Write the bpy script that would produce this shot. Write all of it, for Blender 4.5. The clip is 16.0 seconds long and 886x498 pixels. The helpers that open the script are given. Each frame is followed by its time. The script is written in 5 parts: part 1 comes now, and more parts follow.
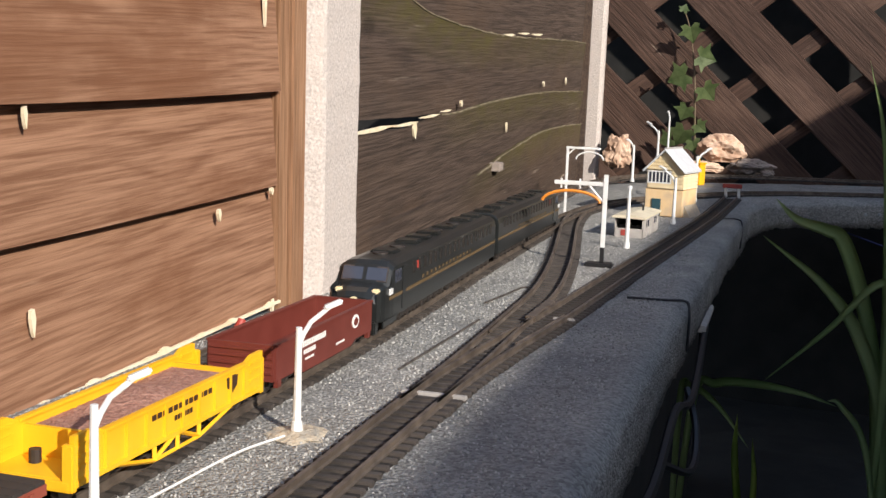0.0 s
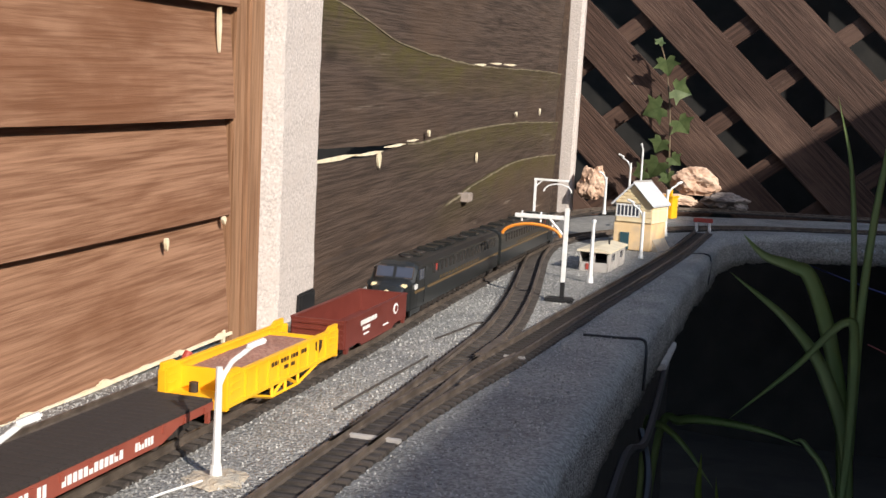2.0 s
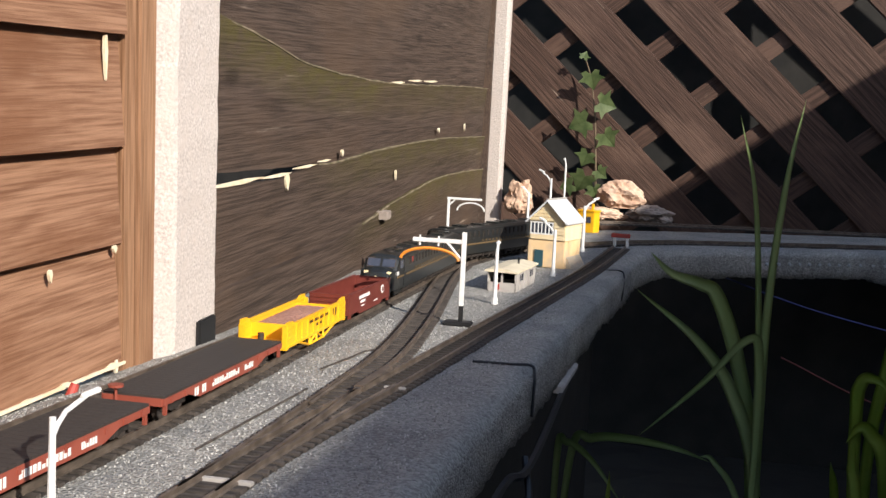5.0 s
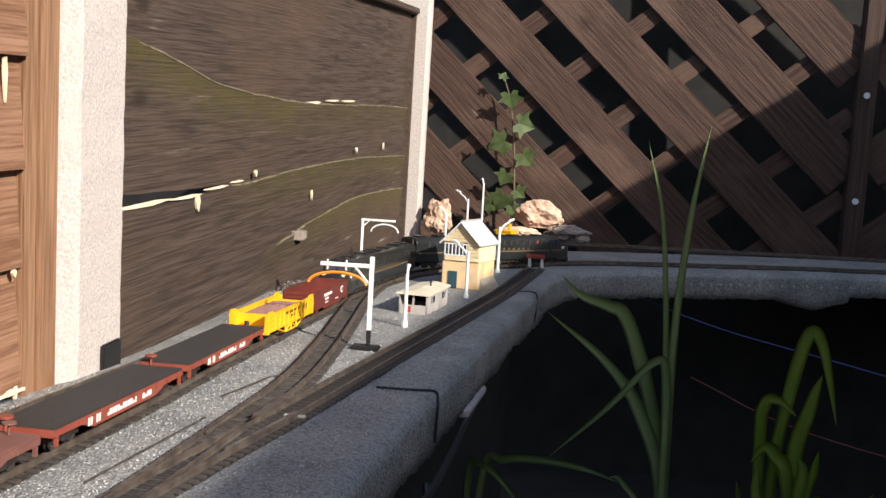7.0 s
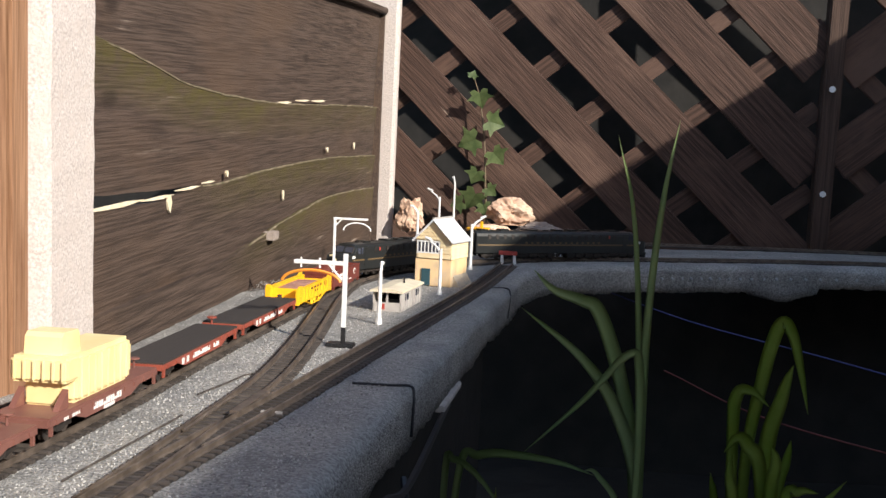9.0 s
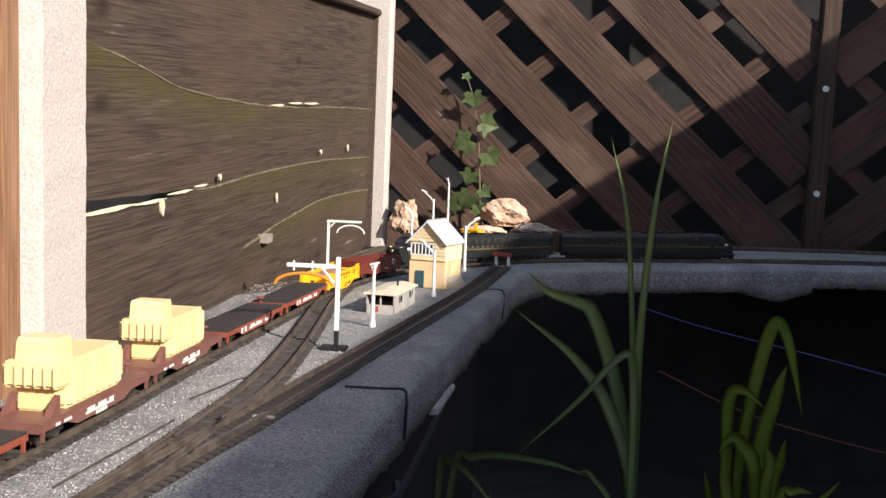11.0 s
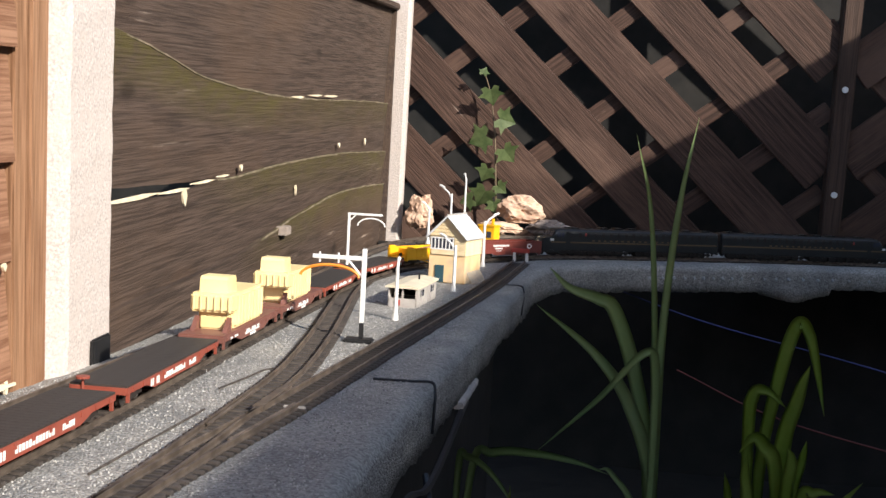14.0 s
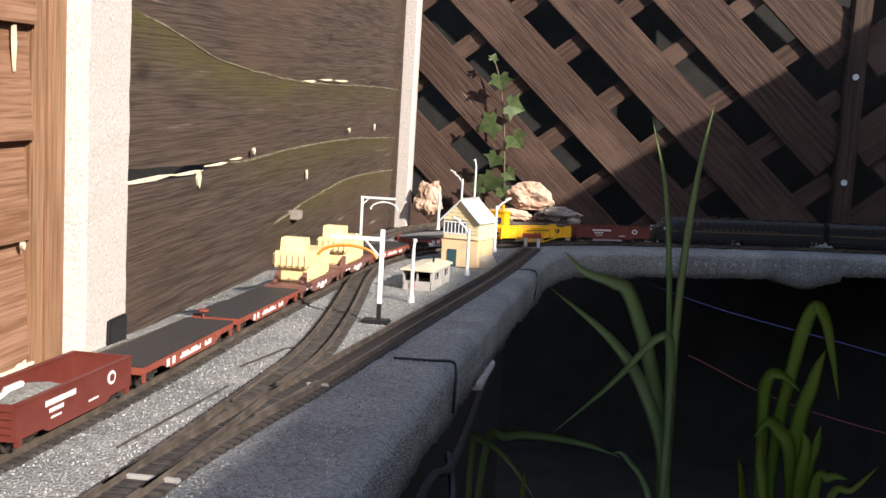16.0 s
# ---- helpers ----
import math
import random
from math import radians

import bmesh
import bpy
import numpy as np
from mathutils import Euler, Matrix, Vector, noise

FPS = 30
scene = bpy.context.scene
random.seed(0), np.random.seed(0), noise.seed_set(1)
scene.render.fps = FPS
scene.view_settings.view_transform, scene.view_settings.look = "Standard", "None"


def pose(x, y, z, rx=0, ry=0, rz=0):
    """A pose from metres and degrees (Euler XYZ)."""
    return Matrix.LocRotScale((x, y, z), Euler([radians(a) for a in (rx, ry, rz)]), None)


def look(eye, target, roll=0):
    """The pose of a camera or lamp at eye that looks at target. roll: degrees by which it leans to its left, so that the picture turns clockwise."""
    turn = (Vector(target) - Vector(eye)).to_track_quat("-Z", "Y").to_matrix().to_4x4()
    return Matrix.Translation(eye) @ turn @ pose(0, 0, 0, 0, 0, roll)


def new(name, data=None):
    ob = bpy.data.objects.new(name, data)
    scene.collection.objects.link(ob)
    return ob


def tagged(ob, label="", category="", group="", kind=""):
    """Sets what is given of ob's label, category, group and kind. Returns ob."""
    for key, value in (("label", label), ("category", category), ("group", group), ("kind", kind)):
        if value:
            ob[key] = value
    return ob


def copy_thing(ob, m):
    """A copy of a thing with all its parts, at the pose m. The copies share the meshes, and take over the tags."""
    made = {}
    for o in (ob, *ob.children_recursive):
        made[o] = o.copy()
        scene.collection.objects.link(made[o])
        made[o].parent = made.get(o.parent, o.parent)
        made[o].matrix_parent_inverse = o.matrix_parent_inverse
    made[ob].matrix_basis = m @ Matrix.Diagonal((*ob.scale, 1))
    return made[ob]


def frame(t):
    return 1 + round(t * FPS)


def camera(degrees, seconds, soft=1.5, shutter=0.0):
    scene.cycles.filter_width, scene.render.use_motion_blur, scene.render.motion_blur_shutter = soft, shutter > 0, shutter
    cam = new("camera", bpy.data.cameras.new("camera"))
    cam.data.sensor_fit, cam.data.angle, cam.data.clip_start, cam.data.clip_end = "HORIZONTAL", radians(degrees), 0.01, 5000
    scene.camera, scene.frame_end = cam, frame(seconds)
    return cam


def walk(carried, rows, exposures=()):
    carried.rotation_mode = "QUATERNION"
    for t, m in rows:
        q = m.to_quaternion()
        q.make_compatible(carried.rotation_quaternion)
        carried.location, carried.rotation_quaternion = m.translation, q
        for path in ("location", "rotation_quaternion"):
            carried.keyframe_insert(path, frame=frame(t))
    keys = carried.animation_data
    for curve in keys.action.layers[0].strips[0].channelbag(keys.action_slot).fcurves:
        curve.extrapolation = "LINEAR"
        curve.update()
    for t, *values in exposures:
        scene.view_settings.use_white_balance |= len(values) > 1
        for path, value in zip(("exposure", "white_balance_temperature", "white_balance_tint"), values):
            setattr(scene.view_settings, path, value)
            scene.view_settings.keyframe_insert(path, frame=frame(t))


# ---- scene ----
cam = camera(41.36, 16.0)
PATH = [
    (0, (-0.0046, -0.1124, 0.1431), (-0.4163, 1.3163, -0.0553), 2.27),
    (0.5, (-0.0004, -0.1102, 0.1473), (-0.4033, 1.3225, -0.0398), 2.42),
    (1, (0.0052, -0.1058, 0.1526), (-0.3907, 1.3303, -0.0230), 2.63),
    (1.5, (0.0056, -0.0953, 0.1500), (-0.3879, 1.3427, -0.0156), 2.91),
    (2, (0.0103, -0.0878, 0.1459), (-0.3834, 1.3505, -0.0165), 3.20),
    (2.5, (0.0118, -0.0873, 0.1481), (-0.3783, 1.3521, -0.0131), 3.50),
    (3, (0.0089, -0.0853, 0.1493), (-0.3765, 1.3555, -0.0113), 3.44),
    (3.5, (0.0135, -0.0801, 0.1521), (-0.3641, 1.3630, -0.0058), 3.39),
    (4, (0.0207, -0.0785, 0.1550), (-0.3464, 1.3675, -0.0011), 3.06),
    (4.5, (0.0375, -0.0775, 0.1601), (-0.3161, 1.3720, 0.0057), 2.76),
    (5, (0.0523, -0.0743, 0.1625), (-0.2818, 1.3803, 0.0127), 2.80),
    (7.5, (0.0691, -0.0730, 0.1727), (-0.1615, 1.4042, 0.0508), 3.36),
    (8, (0.0674, -0.0749, 0.1713), (-0.1545, 1.4038, 0.0521), 3.31),
    (8.5, (0.0697, -0.0746, 0.1683), (-0.1451, 1.4050, 0.0472), 2.96),
    (9, (0.0683, -0.0770, 0.1679), (-0.1412, 1.4031, 0.0444), 2.49),
    (11.5, (0.0717, -0.0767, 0.1699), (-0.1331, 1.4042, 0.0477), 2.17),
    (12, (0.0674, -0.0778, 0.1671), (-0.1357, 1.4034, 0.0457), 2.65),
    (12.5, (0.0621, -0.0775, 0.1636), (-0.1429, 1.4035, 0.0424), 2.93),
    (13, (0.0555, -0.0769, 0.1632), (-0.1523, 1.4035, 0.0395), 3.02),
    (13.5, (0.0506, -0.0751, 0.1640), (-0.1599, 1.4047, 0.0380), 3.03),
    (14, (0.0529, -0.0734, 0.1651), (-0.1589, 1.4062, 0.0387), 3.07),
    (14.5, (0.0551, -0.0717, 0.1631), (-0.1564, 1.4078, 0.0354), 3.25),
    (15, (0.0503, -0.0705, 0.1590), (-0.1616, 1.4088, 0.0298), 3.42),
    (15.5, (0.0422, -0.0710, 0.1550), (-0.1708, 1.4078, 0.0223), 3.45),
    (16, (0.0395, -0.0735, 0.1559), (-0.1736, 1.4048, 0.0177), 3.25),
]
walk(cam, [(t, look(eye, target, roll)) for t, eye, target, roll in PATH], exposures=((0, 0.25), (2.5, 0.32), (5, 0.43), (9, 0.51), (13, 0.55), (16, 0.64)))
cam.data.dof.use_dof = False

# ---- light: low sun from behind, to the side; a garden wall across the way shades the lower half ----
SUN = Vector((1.0, -0.85, 0.675)).normalized()
world = bpy.data.worlds.new("world")
scene.world = world
world.use_nodes = True
sky = world.node_tree.nodes.new("ShaderNodeTexSky")
sky.sky_type, sky.sun_disc = "NISHITA", False
sky.sun_elevation = math.asin(SUN.z)
sky.sun_rotation = math.atan2(SUN.x, SUN.y)
world.node_tree.links.new(sky.outputs[0], world.node_tree.nodes["Background"].inputs[0])
world.node_tree.nodes["Background"].inputs[1].default_value = 0.165
sun = new("sun", bpy.data.lights.new("sun", "SUN"))
sun.data.energy, sun.data.angle, sun.data.color = 5.0, radians(0.5), (1.0, 0.93, 0.83)
sun.matrix_world = look(SUN * 5, (0, 0, 0))

# true upright of fence and lattice, against the slightly tilted railway board
PIV = Vector((-0.154, 0.627, 0.0))
TURN3 = Matrix(((0.99992, 0.00034, 0.01273), (0.00034, 0.99854, -0.05405), (-0.01273, 0.05405, 0.99846)))
UPRIGHT = Matrix.Translation(PIV) @ TURN3.to_4x4() @ Matrix.Translation(-PIV)


# ---- materials ----
def material(name, col, rough=0.6, metal=0.0, col2=None, scale=40.0, bump=0.0, bscale=None, stretch=(1, 1, 1), spec=0.5, third=None, tscale=6.0, detail=6.0):
    m = bpy.data.materials.new(name)
    m.use_nodes = True
    nt = m.node_tree
    b = nt.nodes["Principled BSDF"]
    b.inputs["Base Color"].default_value = (*col, 1)
    b.inputs["Roughness"].default_value = rough
    b.inputs["Metallic"].default_value = metal
    b.inputs["Specular IOR Level"].default_value = spec
    tc = nt.nodes.new("ShaderNodeTexCoord")
    mp = nt.nodes.new("ShaderNodeMapping")
    mp.inputs["Scale"].default_value = stretch
    nt.links.new(tc.outputs["Object"], mp.inputs[0])
    out = None
    if col2:
        n = nt.nodes.new("ShaderNodeTexNoise")
        n.inputs["Scale"].default_value, n.inputs["Detail"].default_value = scale, detail
        nt.links.new(mp.outputs[0], n.inputs["Vector"])
        r = nt.nodes.new("ShaderNodeValToRGB")
        r.color_ramp.elements[0].position, r.color_ramp.elements[1].position = 0.36, 0.66
        r.color_ramp.elements[0].color, r.color_ramp.elements[1].color = (*col, 1), (*col2, 1)
        nt.links.new(n.outputs[0], r.inputs[0])
        out = r.outputs[0]
    if third and out:
        n2 = nt.nodes.new("ShaderNodeTexNoise")
        n2.inputs["Scale"].default_value, n2.inputs["Detail"].default_value = tscale, 4
        nt.links.new(tc.outputs["Object"], n2.inputs["Vector"])
        r2 = nt.nodes.new("ShaderNodeValToRGB")
        r2.color_ramp.elements[0].position, r2.color_ramp.elements[1].position = 0.5, 0.68
        nt.links.new(n2.outputs[0], r2.inputs[0])
        mx = nt.nodes.new("ShaderNodeMix")
        mx.data_type = "RGBA"
        nt.links.new(r2.outputs[0], mx.inputs[0])
        nt.links.new(out, mx.inputs[6])
        mx.inputs[7].default_value = (*third, 1)
        out = mx.outputs[2]
    if out:
        nt.links.new(out, b.inputs["Base Color"])
    if bump:
        nb = nt.nodes.new("ShaderNodeTexNoise")
        nb.inputs["Scale"].default_value, nb.inputs["Detail"].default_value = bscale or scale, 8
        nt.links.new(mp.outputs[0], nb.inputs["Vector"])
        bp = nt.nodes.new("ShaderNodeBump")
        bp.inputs["Strength"].default_value, bp.inputs["Distance"].default_value = min(1, bump), 0.002
        nt.links.new(nb.outputs[0], bp.inputs["Height"])
        nt.links.new(bp.outputs[0], b.inputs["Normal"])
    return m


def wood(name, dark, light, rough=0.75, along=1, pitch=0.011, wander=11.0, fibre=0.6, knots=1.0, knot=(0.10, 0.045, 0.02), blotch=None, blotch_scale=7.0, pale=None, bump=0.5, moss=None):
    """Sawn board: growth rings across the board, bent round knots, fine fibre along it, blotches and pale scratches."""
    m = bpy.data.materials.new(name)
    m.use_nodes = True
    nt = m.node_tree
    N, L = nt.nodes, nt.links
    b = N["Principled BSDF"]
    b.inputs["Roughness"].default_value = rough
    b.inputs["Specular IOR Level"].default_value = 0.3

    def math2(op, x, y=None, z=None):
        n = N.new("ShaderNodeMath")
        n.operation = op
        for k, v in enumerate((x, y, z)):
            if v is None:
                continue
            if isinstance(v, (int, float)):
                n.inputs[k].default_value = v
            else:
                L.new(v, n.inputs[k])
        return n.outputs[0]

    def stretched(f):
        mp = N.new("ShaderNodeMapping")
        sc = [1.0, 1.0, 1.0]
        sc[along] = f
        mp.inputs["Scale"].default_value = sc
        L.new(off.outputs[0], mp.inputs[0])
        return mp.outputs[0]

    def noisy(vec, scale, detail=4.0, rough_=0.55):
        n = N.new("ShaderNodeTexNoise")
        n.inputs["Scale"].default_value, n.inputs["Detail"].default_value, n.inputs["Roughness"].default_value = scale, detail, rough_
        L.new(vec, n.inputs["Vector"])
        return n.outputs[0]

    def ramp(v, lo, hi):
        n = N.new("ShaderNodeMapRange")
        n.interpolation_type = "SMOOTHSTEP"
        L.new(v, n.inputs[0])
        n.inputs[1].default_value, n.inputs[2].default_value = lo, hi
        return n.outputs[0]

    def mixed(fac, a, c):
        n = N.new("ShaderNodeMix")
        n.data_type = "RGBA"
        L.new(fac, n.inputs[0])
        for slot, v in ((6, a), (7, c)):
            if isinstance(v, tuple):
                n.inputs[slot].default_value = (*v, 1)
            else:
                L.new(v, n.inputs[slot])
        return n.outputs[2]

    tc = N.new("ShaderNodeTexCoord")
    oi = N.new("ShaderNodeObjectInfo")
    off = N.new("ShaderNodeVectorMath")
    off.operation = "MULTIPLY_ADD"
    L.new(oi.outputs["Random"], off.inputs[0])
    off.inputs[1].default_value = (3.1, 7.7, 1.3)
    L.new(tc.outputs["Object"], off.inputs[2])
    sep = N.new("ShaderNodeSeparateXYZ")
    L.new(off.outputs[0], sep.inputs[0])
    across = sep.outputs[0 if along == 2 else 2]
    vor = N.new("ShaderNodeTexVoronoi")
    vor.inputs["Scale"].default_value = 9.0
    L.new(stretched(0.55), vor.inputs["Vector"])
    d = vor.outputs["Distance"]
    ring = math2("MULTIPLY", across, 6.2832 / pitch)
    ring = math2("ADD", ring, math2("MULTIPLY", noisy(stretched(0.24), 6.0, 2.5), wander * 4.0))
    ring = math2("ADD", ring, math2("DIVIDE", 1.9 * knots, math2("ADD", d, 0.10)))
    wave = math2("MULTIPLY_ADD", math2("SINE", ring), 0.5, 0.5)
    wave = math2("POWER", wave, 0.6)
    wave = math2("MULTIPLY_ADD", math2("SUBTRACT", wave, 0.6), ramp(noisy(stretched(0.35), 10.0, 3.0), 0.36, 0.66), 0.6)
    fib = math2("ADD", math2("MULTIPLY", ramp(noisy(stretched(0.03), 420.0, 5.0), 0.25, 0.75), 0.78), math2("MULTIPLY", ramp(noisy(stretched(0.07), 70.0, 4.0), 0.28, 0.72), 0.22))
    grain = math2("ADD", math2("MULTIPLY", wave, 1 - fibre), math2("MULTIPLY", fib, fibre))
    col = mixed(ramp(grain, 0.1, 0.9), dark, light)
    if blotch:
        col = mixed(math2("MULTIPLY", ramp(noisy(stretched(0.45), blotch_scale, 5.0, 0.6), 0.46, 0.68), 0.85), col, blotch)
    if pale:
        scratch = ramp(noisy(stretched(0.05), 120.0, 6.0, 0.7), 0.60, 0.78)
        patch = ramp(noisy(stretched(0.5), 11.0, 4.0), 0.48, 0.66)
        col = mixed(math2("MULTIPLY", scratch, patch), col, pale)
    if knots:
        col = mixed(math2("MULTIPLY", math2("SUBTRACT", 1.0, ramp(d, 0.035, 0.12)), 0.7), col, knot)
    if moss:
        at = N.new("ShaderNodeAttribute")
        at.attribute_name = "moss"
        grow = math2("MULTIPLY", at.outputs["Fac"], ramp(noisy(stretched(0.5), 60.0, 6.0, 0.7), 0.22, 0.66))
        col = mixed(math2("MULTIPLY", grow, 0.9), col, moss)
    L.new(col, b.inputs["Base Color"])
    bp = N.new("ShaderNodeBump")
    bp.inputs["Strength"].default_value, bp.inputs["Distance"].default_value = bump, 0.0015
    L.new(fib, bp.inputs["Height"])
    L.new(bp.outputs[0], b.inputs["Normal"])
    return m


def gravel_material(name, darkc, lightc, scale):
    m = bpy.data.materials.new(name)
    m.use_nodes = True
    nt = m.node_tree
    N, L = nt.nodes, nt.links
    b = N["Principled BSDF"]
    b.inputs["Roughness"].default_value = 0.85
    tc = N.new("ShaderNodeTexCoord")
    v = N.new("ShaderNodeTexVoronoi")
    v.inputs["Scale"].default_value = scale
    L.new(tc.outputs["Object"], v.inputs["Vector"])
    r = N.new("ShaderNodeValToRGB")
    r.color_ramp.elements[0].color, r.color_ramp.elements[1].color = (*darkc, 1), (*lightc, 1)
    sep = N.new("ShaderNodeSeparateColor")
    L.new(v.outputs["Color"], sep.inputs[0])
    L.new(sep.outputs[0], r.inputs[0])
    n = N.new("ShaderNodeTexNoise")
    n.inputs["Scale"].default_value, n.inputs["Detail"].default_value = 14, 5
    L.new(tc.outputs["Object"], n.inputs["Vector"])
    r2 = N.new("ShaderNodeValToRGB")
    r2.color_ramp.elements[0].position, r2.color_ramp.elements[1].position = 0.35, 0.7
    r2.color_ramp.elements[0].color, r2.color_ramp.elements[1].color = (0.72, 0.72, 0.72, 1), (1.1, 1.08, 1.04, 1)
    L.new(n.outputs[0], r2.inputs[0])
    mx = N.new("ShaderNodeMix")
    mx.data_type, mx.blend_type = "RGBA", "MULTIPLY"
    mx.inputs[0].default_value = 1
    L.new(r.outputs[0], mx.inputs[6])
    L.new(r2.outputs[0], mx.inputs[7])
    L.new(mx.outputs[2], b.inputs["Base Color"])
    bp = N.new("ShaderNodeBump")
    bp.inputs["Strength"].default_value, bp.inputs["Distance"].default_value = 0.9, 0.0016
    bp.invert = True
    L.new(v.outputs["Distance"], bp.inputs["Height"])
    L.new(bp.outputs[0], b.inputs["Normal"])
    return m


M_GRAVEL = gravel_material("granite_chippings", (0.20, 0.195, 0.185), (0.42, 0.41, 0.39), 620)
M_FASCIA = gravel_material("mineral_roofing_felt", (0.15, 0.145, 0.138), (0.42, 0.405, 0.385), 700)
M_WARMWOOD = wood("warm_pine_board", (0.165, 0.076, 0.041), (0.345, 0.190, 0.117), pitch=0.016, wander=8.0, fibre=0.72, knots=2.2, knot=(0.13, 0.052, 0.027), blotch=(0.165, 0.070, 0.034), blotch_scale=8.0, pale=(0.55, 0.38, 0.27), bump=0.3)
M_STRIP = wood("pine_batten", (0.17, 0.085, 0.042), (0.36, 0.20, 0.115), along=2, pitch=0.006, wander=3.0, fibre=0.7, knots=0.3, blotch=(0.16, 0.07, 0.035), blotch_scale=9.0, bump=0.4)
M_OLDWOOD = wood("weathered_dark_board", (0.034, 0.023, 0.018), (0.098, 0.068, 0.053), pitch=0.016, wander=8.0, fibre=0.84, knots=1.6, knot=(0.02, 0.013, 0.010), blotch=(0.098, 0.062, 0.042), blotch_scale=5.0, pale=(0.46, 0.37, 0.30), bump=0.5, moss=(0.080, 0.066, 0.020))
M_EDGEWOOD = material("lit_weathered_board_edge", (0.10, 0.085, 0.045), 0.9, col2=(0.24, 0.19, 0.13), scale=60, bump=0.5)
M_LATT = wood("stained_lattice_board", (0.026, 0.014, 0.010), (0.090, 0.050, 0.036), along=0, pitch=0.012, wander=6.0, fibre=0.68, knots=0.8, knot=(0.02, 0.010, 0.007), blotch=(0.115, 0.068, 0.050), blotch_scale=8.0, pale=(0.40, 0.31, 0.25), bump=0.5)
M_LATT_POST = wood("stained_lattice_post", (0.026, 0.015, 0.011), (0.075, 0.045, 0.033), along=2, pitch=0.012, wander=4.0, knots=0.3, pale=(0.2, 0.15, 0.12))
M_CONCRETE = material("cast_concrete", (0.44, 0.385, 0.355), 0.9, col2=(0.63, 0.56, 0.52), scale=420, bump=0.7, bscale=260, third=(0.54, 0.47, 0.43), tscale=60)
M_SPLINTER = material("raw_split_wood", (0.75, 0.62, 0.42), 0.7, col2=(0.85, 0.76, 0.58), scale=80)
M_RAIL = material("rusty_rail", (0.095, 0.074, 0.060), 0.5, 0.4, col2=(0.19, 0.15, 0.12), scale=90)
M_UNDER = material("track_underlay", (0.016, 0.012, 0.010), 0.9, col2=(0.035, 0.027, 0.022), scale=300)
M_SLEEPER = material("sleeper_plastic", (0.036, 0.029, 0.025), 0.75, col2=(0.088, 0.072, 0.062), scale=120, bump=0.3)
# Near-black soil: the shade under the board is put into this colour.
M_SHADE_SOIL = material("shade_black_soil", (0.006, 0.0055, 0.005), 0.85, col2=(0.016, 0.014, 0.012), scale=20, bump=0.6)
M_WHITE = material("white_enamel", (0.80, 0.80, 0.80), 0.45, col2=(0.70, 0.69, 0.66), scale=150)
M_BLACK = material("black_plastic", (0.014, 0.014, 0.015), 0.45)
M_DARKM = material("dark_running_gear", (0.017, 0.014, 0.012), 0.6, col2=(0.035, 0.026, 0.022), scale=200)
M_WHEEL = material("worn_steel", (0.16, 0.13, 0.11), 0.35, 0.8)
M_LOCO = material("dark_green_enamel", (0.015, 0.0165, 0.0165), 0.28, col2=(0.021, 0.0225, 0.0225), scale=30)
M_GOLD = material("dulled_gold_line", (0.13, 0.085, 0.04), 0.5)
M_GLASS = material("smoked_cab_glass", (0.05, 0.055, 0.075), 0.06, spec=1.0)
M_LENS = material("cream_lens", (0.85, 0.72, 0.45), 0.2)
M_MAROON = material("maroon_plastic", (0.135, 0.026, 0.018), 0.5, col2=(0.165, 0.036, 0.026), scale=60)
M_YELLOW = material("yellow_plastic", (0.86, 0.44, 0.012), 0.42, col2=(0.92, 0.50, 0.02), scale=50)
M_LOAD = material("pink_gravel_load", (0.30, 0.14, 0.10), 0.9, col2=(0.46, 0.25, 0.19), scale=500, bump=1.0, bscale=700)
M_GREYLOAD = material("grey_stone_load", (0.20, 0.19, 0.17), 0.9, col2=(0.30, 0.28, 0.25), scale=400, bump=1.0, bscale=600)
M_DECK = material("black_plank_deck", (0.028, 0.024, 0.022), 0.65, col2=(0.045, 0.038, 0.034), scale=60, bump=0.3)
M_FLATRED = material("oxide_red_plastic", (0.25, 0.055, 0.034), 0.5, col2=(0.30, 0.075, 0.048), scale=60)
M_MACH_CAR = material("brown_oxide_plastic", (0.17, 0.07, 0.055), 0.5, col2=(0.21, 0.09, 0.07), scale=60)
M_CREAM = material("cream_plastic", (0.80, 0.63, 0.30), 0.5, col2=(0.86, 0.70, 0.38), scale=40)
M_LETTER = material("white_lettering", (0.82, 0.79, 0.76), 0.6)
M_DARKLET = material("dark_lettering", (0.05, 0.02, 0.01), 0.6)
M_BOXWALL = material("peach_render", (0.80, 0.55, 0.29), 0.7, col2=(0.86, 0.63, 0.36), scale=50, third=(0.60, 0.44, 0.30), tscale=30)
M_BOXBOARD = material("cream_weatherboard", (0.78, 0.62, 0.37), 0.7, col2=(0.84, 0.70, 0.46), scale=80)
# Slate lightened: the sun glint on the roof is put into the colour.
M_ROOF = material("glint_pale_slate", (0.60, 0.61, 0.64), 0.3, col2=(0.70, 0.71, 0.73), scale=120)
M_HUT = material("faded_grey_planks", (0.36, 0.33, 0.31), 0.8, col2=(0.46, 0.43, 0.40), scale=100)
M_HUTROOF = material("cream_felt", (0.70, 0.62, 0.46), 0.8, col2=(0.60, 0.52, 0.38), scale=60)
M_REDPAINT = material("red_paint", (0.42, 0.05, 0.035), 0.6, col2=(0.30, 0.05, 0.04), scale=120)
M_ORANGE = material("orange_arc", (0.75, 0.26, 0.03), 0.5)
M_TEAL = material("dark_teal_door", (0.03, 0.08, 0.10), 0.5)
M_ROCK = material("pinkish_sandstone", (0.46, 0.29, 0.20), 0.95, col2=(0.66, 0.48, 0.36), scale=35, bump=1.0, bscale=60)
